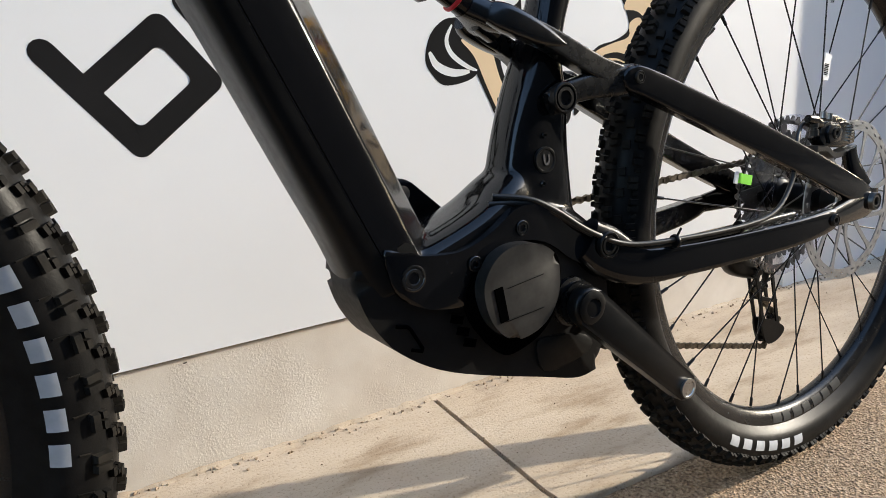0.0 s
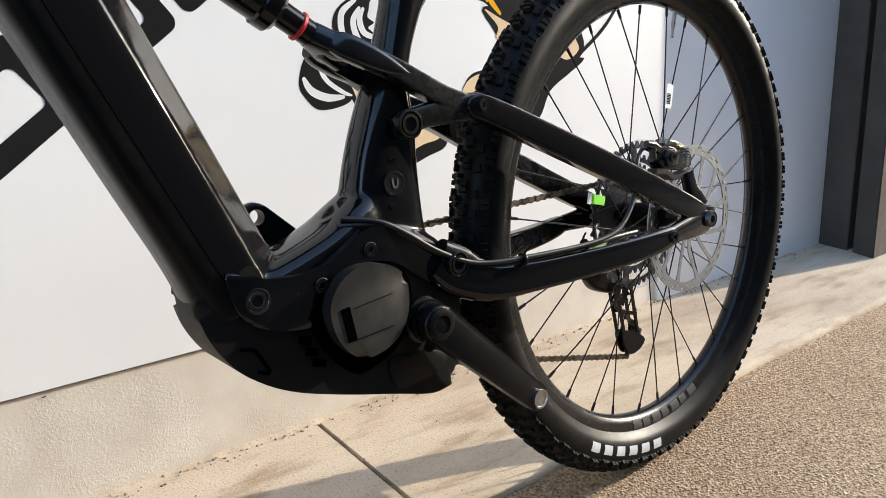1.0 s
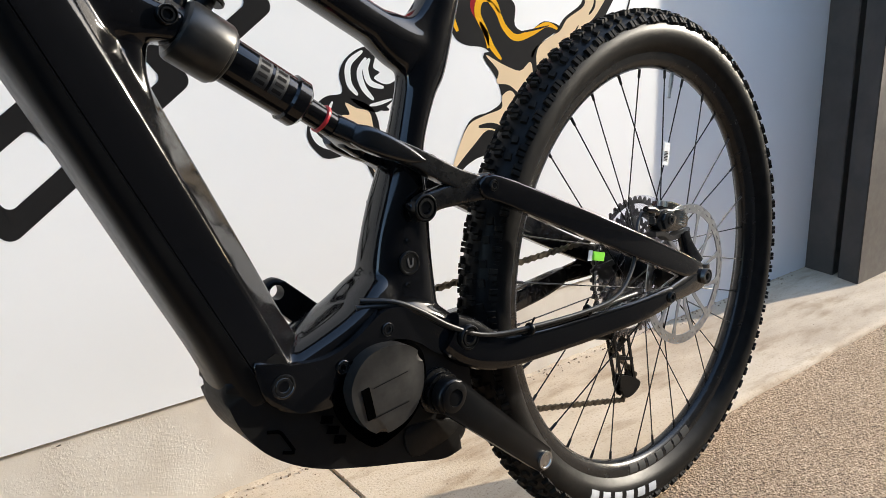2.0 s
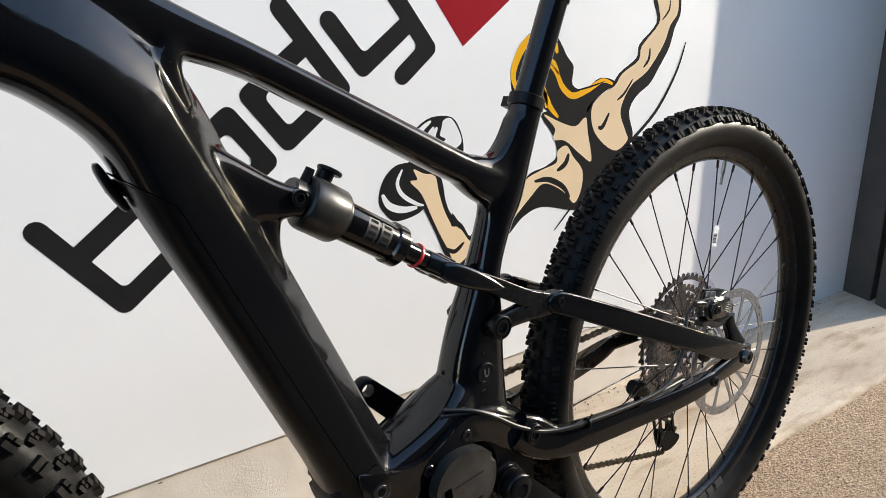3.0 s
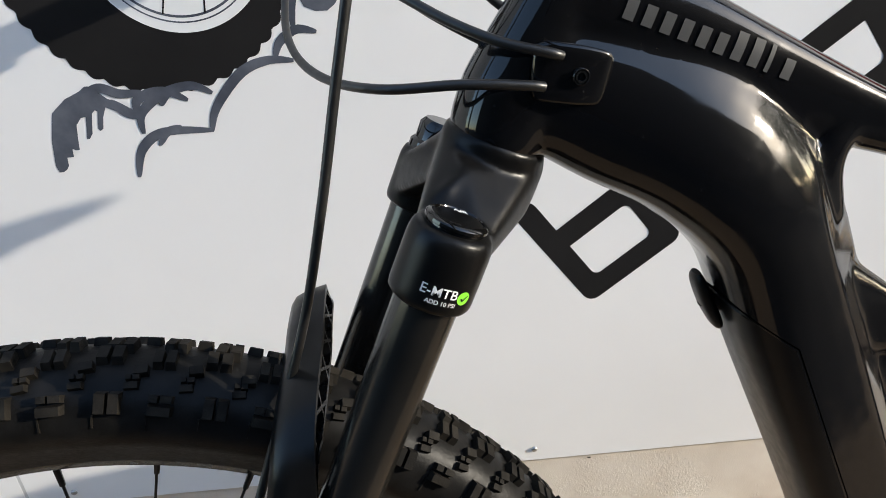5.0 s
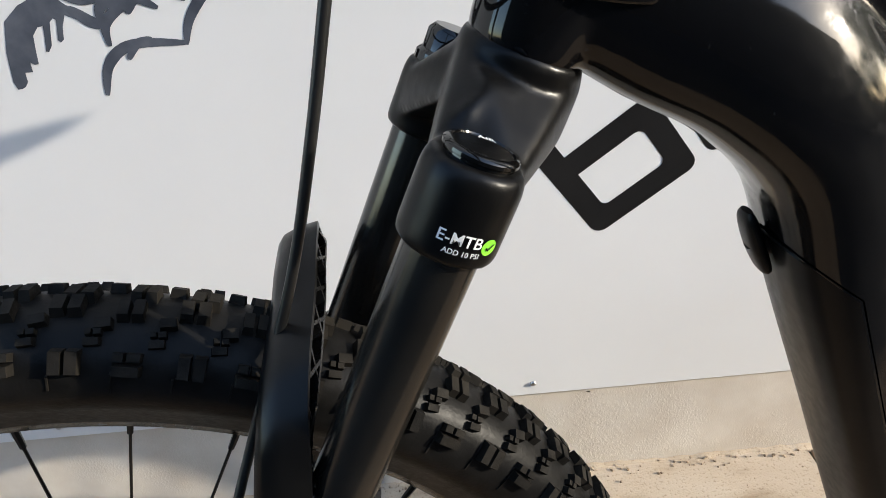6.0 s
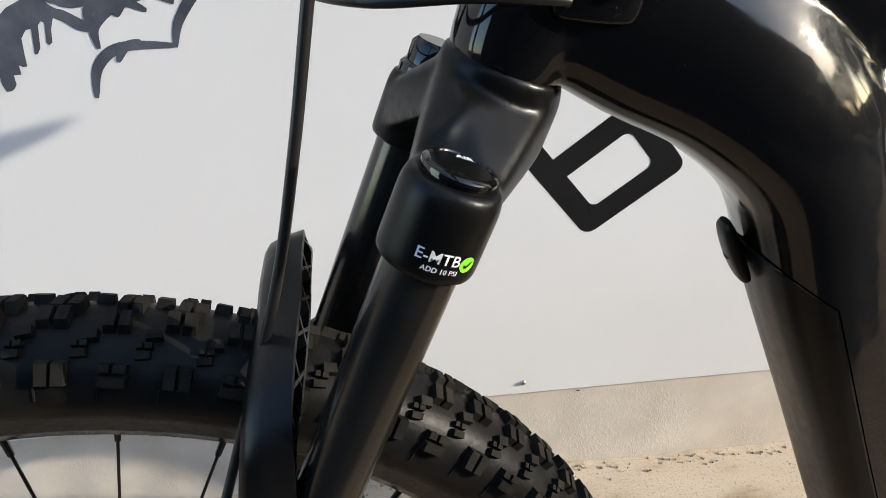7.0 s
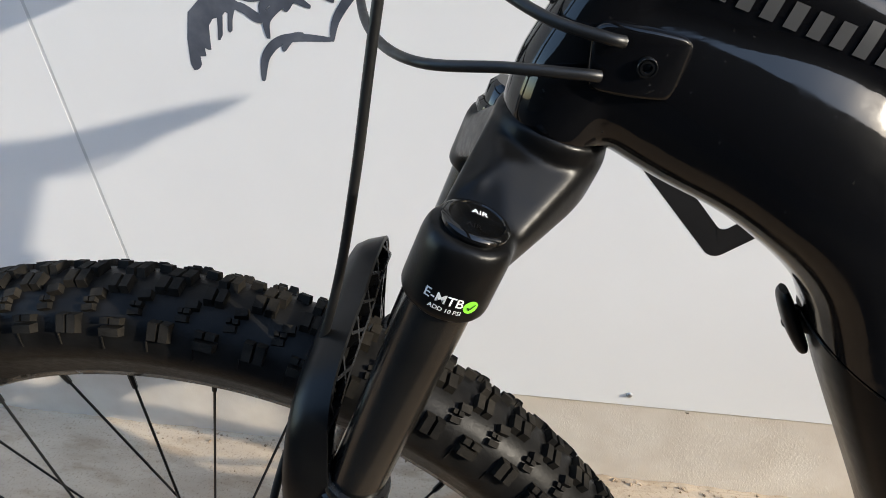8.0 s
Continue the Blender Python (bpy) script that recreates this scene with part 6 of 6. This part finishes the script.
bolt(caliper, (0.379, -0.0813, 0.4590), 0.0068, 0.0016, M_SATIN)
for at in ((0.378, -0.0660, 0.4765), (0.391, -0.0660, 0.4735)):
    bm = bmesh.new()
    add_tube(bm, [at, (at[0] + 0.001, at[1], at[2] + 0.007)], 0.0034, 12)
    part("pad_pin", bm, M_STEEL, caliper, "bright steel pin")
bm = bmesh.new()
add_revolve(bm, [(0.0048, 0.0), (0.0048, 0.006), (0.0038, 0.0065), (0.0038, 0.009), (0.0048, 0.0095), (0.0048, 0.015), (0.0030, 0.016), (0.0004, 0.016)], axis_pose((0.3435, -0.0760, 0.4600), (-0.02, 0, 1.0)), 16)
part("hose_fitting", bm, M_GRAPH, caliper, "grey threaded hose fitting")
for k in range(7):
    bm = bmesh.new()
    add_box(bm, pose(0.4185 - 0.0009 * k, -0.0790, 0.4665 - 0.0034 * k, 0, 12, 0), 0.0046, 0.0030, 0.0016)
    part("fin", bm, M_STEEL, caliper, "pale cooling fin")
bm = bmesh.new()
line = spline([(0.350, -0.070, 0.4440), (0.369, -0.070, 0.4420), (0.388, -0.070, 0.4320), (0.411, -0.070, 0.4330), (0.433, -0.070, 0.4360)], 5)
rows = []
for i, p in enumerate(line):
    d = (line[min(i + 1, len(line) - 1)] - line[max(i - 1, 0)]).normalized()
    q = Vector((-d.z, 0, d.x)) * 0.0036
    rows.append([bm.verts.new(p + q * a + Vector((0, b, 0))) for a, b in ((-1, -0.006), (-0.8, -0.0075), (0.8, -0.0075), (1, -0.006), (1, 0.006), (-1, 0.006))])
ring_faces(bm, rows)
part("mount", bm, M_GRAPH, caliper, "wavy grey metal bracket", sharp=35)
bm = bmesh.new()
add_loft(bm, [(0.419, -0.075, 0.4360, 0.0095, 0.0060, 4.0), (0.423, -0.0765, 0.4200, 0.0100, 0.0060, 4.0), (0.429, -0.079, 0.4040, 0.0130, 0.0065, 4.0), (0.436, -0.0815, 0.3860, 0.0190, 0.0065, 4.0)])
part("brake_post", bm, M_GLOSS, caliper, "glossy black brake post", sharp=35)
bm = bmesh.new()
add_tube(bm, [(0.352, -0.066, 0.470), (0.335, -0.068, 0.474), (0.318, -0.072, 0.463), (0.305, -0.078, 0.440), (0.290, -0.082, 0.412), (0.255, -0.086, 0.388), (0.205, -0.082, 0.381), (0.113, -0.072, 0.383), (0.057, -0.062, 0.388), (0.015, -0.056, 0.407), (-0.02, -0.050, 0.432), (-0.045, -0.044, 0.446), (-0.075, -0.03, 0.452)], 0.0026, 10, 6)
part("cable", bm, M_CABLE, bike, "black rear brake hose")
bm = bmesh.new()
add_tube(bm, [(0.30, -0.080, 0.378), (0.255, -0.083, 0.380), (0.205, -0.078, 0.3765), (0.113, -0.067, 0.3775), (0.060, -0.058, 0.384), (0.018, -0.052, 0.404), (-0.018, -0.047, 0.428), (-0.045, -0.042, 0.442), (-0.08, -0.03, 0.446)], 0.0026, 10, 6)
part("cable", bm, M_CABLE, bike)
for x, z in ((0.113, 0.381), (0.207, 0.379)):
    bm = bmesh.new()
    add_revolve(bm, [(0.0065, -0.002), (0.0072, -0.001), (0.0072, 0.001), (0.0065, 0.002)], axis_pose((x, -0.0705 - 0.06 * (x - 0.1), z), (1, -0.12, 0)), 14)
    add_tube(bm, [(x, -0.074, z + 0.006), (x + 0.001, -0.078, z + 0.014)], 0.0012, 6)
    part("cable_tie", bm, M_SATIN, bike, "black cable tie")

# paper tag on a spoke, valve
bm = bmesh.new()
add_box(bm, pose(0.496, -0.003, 0.532, 0, 12, 0), 0.015, 0.0006, 0.034)
tag2 = part("spoke_tag", bm, M_WHITE, rear_wheel, "small white paper spoke tag")
bm = bmesh.new()
for k in range(7):
    add_box(bm, pose(0.496, -0.0036, 0.532, 0, 12, 0) @ pose(-0.001, 0, -0.002 + 0.0022 * k - 0.008), 0.009, 0.0004, 0.0009 + 0.0005 * (k % 2))
part("tag_bars", bm, M_BLACKPAINT, tag2)
for w, c, ang in ((rear_wheel, REAR, 76.5), (front_wheel, FRONT, 210)):
    bm = bmesh.new()
    d = Vector((math.cos(radians(ang)), 0, math.sin(radians(ang))))
    add_tube(bm, [c + d * 0.292, c + d * 0.268, c + d * 0.266, c + d * 0.252], [0.003, 0.003, 0.0022, 0.0022], 10)
    part("valve", bm, M_STEEL, w, "metal tyre valve")


# printed marks
def tyre_bars(w, c, outer, at, side=-1, wide=1.06, inner=84):
    core, tube = outer - 0.008 - 0.0285, 0.0290
    for i in range(6):
        a0 = radians(at[0] + (at[1] - at[0]) * (i + 0.16) / 6)
        a1 = radians(at[0] + (at[1] - at[0]) * (i + 0.80) / 6)
        bm = bmesh.new()
        rows = []
        for k in range(5):
            ac = radians(inner + 26 * k / 4)
            r, h = core + tube * math.cos(ac), tube * wide * math.sin(ac) * side
            rows.append([bm.verts.new((c.x + r * math.cos(a0 + (a1 - a0) * j / 3), c.y + h, c.z + r * math.sin(a0 + (a1 - a0) * j / 3))) for j in range(4)])
        for a, b in zip(rows, rows[1:]):
            for j in range(3):
                bm.faces.new((a[j], a[j + 1], b[j + 1], b[j]))
        part("sidewall_mark", bm, M_SIDEPRINT, w, "white sidewall mark")


tyre_bars(front_wheel, FRONT, 0.3825, (15.5, -9.5), wide=1.16, inner=97)
tyre_bars(rear_wheel, REAR, 0.3718, (-125, -94))

for i in range(7):
    a0 = radians(-104 + 4.6 * i)
    a1 = a0 + radians(3.1 if i % 2 else 3.8)
    bm = bmesh.new()
    rows = [[bm.verts.new((REAR.x + r * math.cos(a0 + (a1 - a0) * j / 3), y, REAR.z + r * math.sin(a0 + (a1 - a0) * j / 3))) for j in range(4)] for r, y in ((0.2955, -0.0112), (0.3020, -0.0147), (0.3080, -0.0155))]
    for a, b in zip(rows, rows[1:]):
        for j in range(3):
            bm.faces.new((a[j], a[j + 1], b[j + 1], b[j]))
    part("rim_mark", bm, M_DECAL, rear_wheel, "grey printed rim mark")

u0, u1 = Vector((-0.4275, 0, 0.9170)), Vector((-0.3345, 0, 0.8775))
for i in range(10):
    bm = bmesh.new()
    along = (u1 - u0).normalized()
    upw = Vector((-along.z, 0, along.x))
    tall = {0: 0, 7: 1, 8: 0}.get(i, 0) or (1 if i in (6, 8) else 0)
    s0, s1 = (i + 0.16) / 10, (i + (0.74 if i != 8 else 0.42)) / 10
    h0, h1 = -0.0050, 0.0050 + 0.0038 * tall
    grid = [[u0 + (u1 - u0) * (s0 + (s1 - s0) * a / 3) + upw * (h0 + (h1 - h0) * b / 3) for a in range(4)] for b in range(4)]
    flat = lay_on(frame_ob, [p for row in grid for p in row], 0.0006)
    vs = [bm.verts.new(p) for p in flat]
    for b in range(3):
        for a in range(3):
            bm.faces.new((vs[4 * b + a], vs[4 * b + a + 1], vs[4 * b + a + 5], vs[4 * b + a + 4]))
    part("frame_mark", bm, M_MARK, frame_ob, "grey printed bar")

fa = Vector((0, -1, 0))
fb = sd.cross(fa).normalized()


def on_can(t, ang, r):
    return SHOCK0 + sd * t + (fa * math.cos(ang) + fb * math.sin(ang)) * r


def can_patch(name, t0, t1, a0, a1, mat, r=0.0200):
    bm = bmesh.new()
    rows = [[bm.verts.new(on_can(t0 + (t1 - t0) * i, a0 + (a1 - a0) * j / 8, r)) for j in range(9)] for i in (0, 1)]
    for j in range(8):
        bm.faces.new((rows[0][j], rows[0][j + 1], rows[1][j + 1], rows[1][j]))
    part(name, bm, mat, shock)


can_patch("label_block", 0.072, 0.086, -0.75, 0.55, M_DECAL)
can_patch("label_block", 0.089, 0.103, -0.75, 0.55, M_DECAL)
for k in range(4):
    can_patch("label_bar", 0.0745, 0.0835, -0.66 + 0.31 * k, -0.50 + 0.31 * k, M_BLACKPAINT, 0.0202)
    can_patch("label_bar", 0.0915, 0.1005, -0.66 + 0.31 * k, -0.50 + 0.31 * k, M_BLACKPAINT, 0.0202)


def wrap_words(words, size, theta, along, mat, r=0.0211):
    """Print words round the near fork leg."""
    bm = text_mesh(words, size, 0.010)
    base = LEG_AT + Vector((0, MID - HALF, 0)) + STEER * along
    e1, e2 = Vector((0.914, 0, -0.405)), Vector((0, -1, 0))
    bmesh.ops.triangulate(bm, faces=bm.faces[:])
    for v in bm.verts:
        th = theta + v.co.x / r
        v.co = base + STEER * v.co.y + (e1 * math.sin(th) + e2 * math.cos(th)) * r
    return part("print", bm, mat, fork, "", smooth=False)


wrap_words("E-MTB", 0.0066, -0.06, -0.0365, M_WHITE)
wrap_words("ADD 10 PSI", 0.0030, 0.04, -0.0415, M_WHITE)
bm = bmesh.new()
base = LEG_AT + Vector((0, MID - HALF, 0)) - STEER * 0.0375
e1, e2 = Vector((0.914, 0, -0.405)), Vector((0, -1, 0))
ring = []
for k in range(20):
    a = 2 * math.pi * k / 20
    th = 0.54 + 0.0034 * math.cos(a) / 0.0211
    ring.append(bm.verts.new(base + STEER * 0.0034 * math.sin(a) + (e1 * math.sin(th) + e2 * math.cos(th)) * 0.0211))
bm.faces.new(ring)
part("tick_disc", bm, M_GREEN, fork, "green tick disc", smooth=False)
bm = bmesh.new()
for (a, b), (c, d) in (((-0.0016, 0.0001), (-0.0004, -0.0013)), ((-0.0006, -0.0013), (0.0018, 0.0016))):
    q = Vector((d - b, -(c - a))).normalized() * 0.0003
    vs = []
    for x, y in ((a + q.x, b + q.y), (c + q.x, d + q.y), (c - q.x, d - q.y), (a - q.x, b - q.y)):
        th = 0.54 + x / 0.0211
        vs.append(bm.verts.new(base + STEER * y + (e1 * math.sin(th) + e2 * math.cos(th)) * 0.0214))
    bm.faces.new(vs)
part("tick", bm, M_BLACKPAINT, fork, "", smooth=False)
bm = text_mesh("AIR", 0.0046, 0.010)
m = Matrix.Translation(LEG_AT + Vector((0, MID - HALF, 0)) + STEER * -0.0043) @ Matrix((tuple((*e1, 0)), tuple((*(-e2), 0)), tuple((*STEER, 0)), (0, 0, 0, 1))).transposed()
bmesh.ops.transform(bm, matrix=m, verts=bm.verts[:])
part("print", bm, M_WHITE, fork, "", smooth=False)

# small mouldings on motor cover and housing
# slot drawn as a near-black block, its shade in the colour
bm = bmesh.new()
add_box(bm, pose(-0.0975, -0.0633, 0.3650, 0, -8, 0), 0.0085, 0.002, 0.031)
part("slot", bm, M_GAPSHADE, cover_seat)
bm = bmesh.new()
add_box(bm, pose(-0.073, -0.0632, 0.3505, 0, -4, 0), 0.042, 0.0016, 0.0010)
part("ridge", bm, M_SATIN, cover_seat)
bm = bmesh.new()
add_box(bm, pose(-0.070, -0.0630, 0.3800, 0, -6, 0), 0.040, 0.0012, 0.0008)
part("ridge", bm, M_SATIN, cover_seat)
# vents are near-black blocks: the shade of the holes is painted
for x, z in ((-0.131, 0.356), (-0.126, 0.344), (-0.120, 0.332)):
    bm = bmesh.new()
    add_box(bm, pose(x, -0.0439, z, 0, 20, 0), 0.012, 0.0016, 0.0072)
    part("vent", bm, M_GAPSHADE, housing, "near-black block with the shade of a vent opening in its colour")
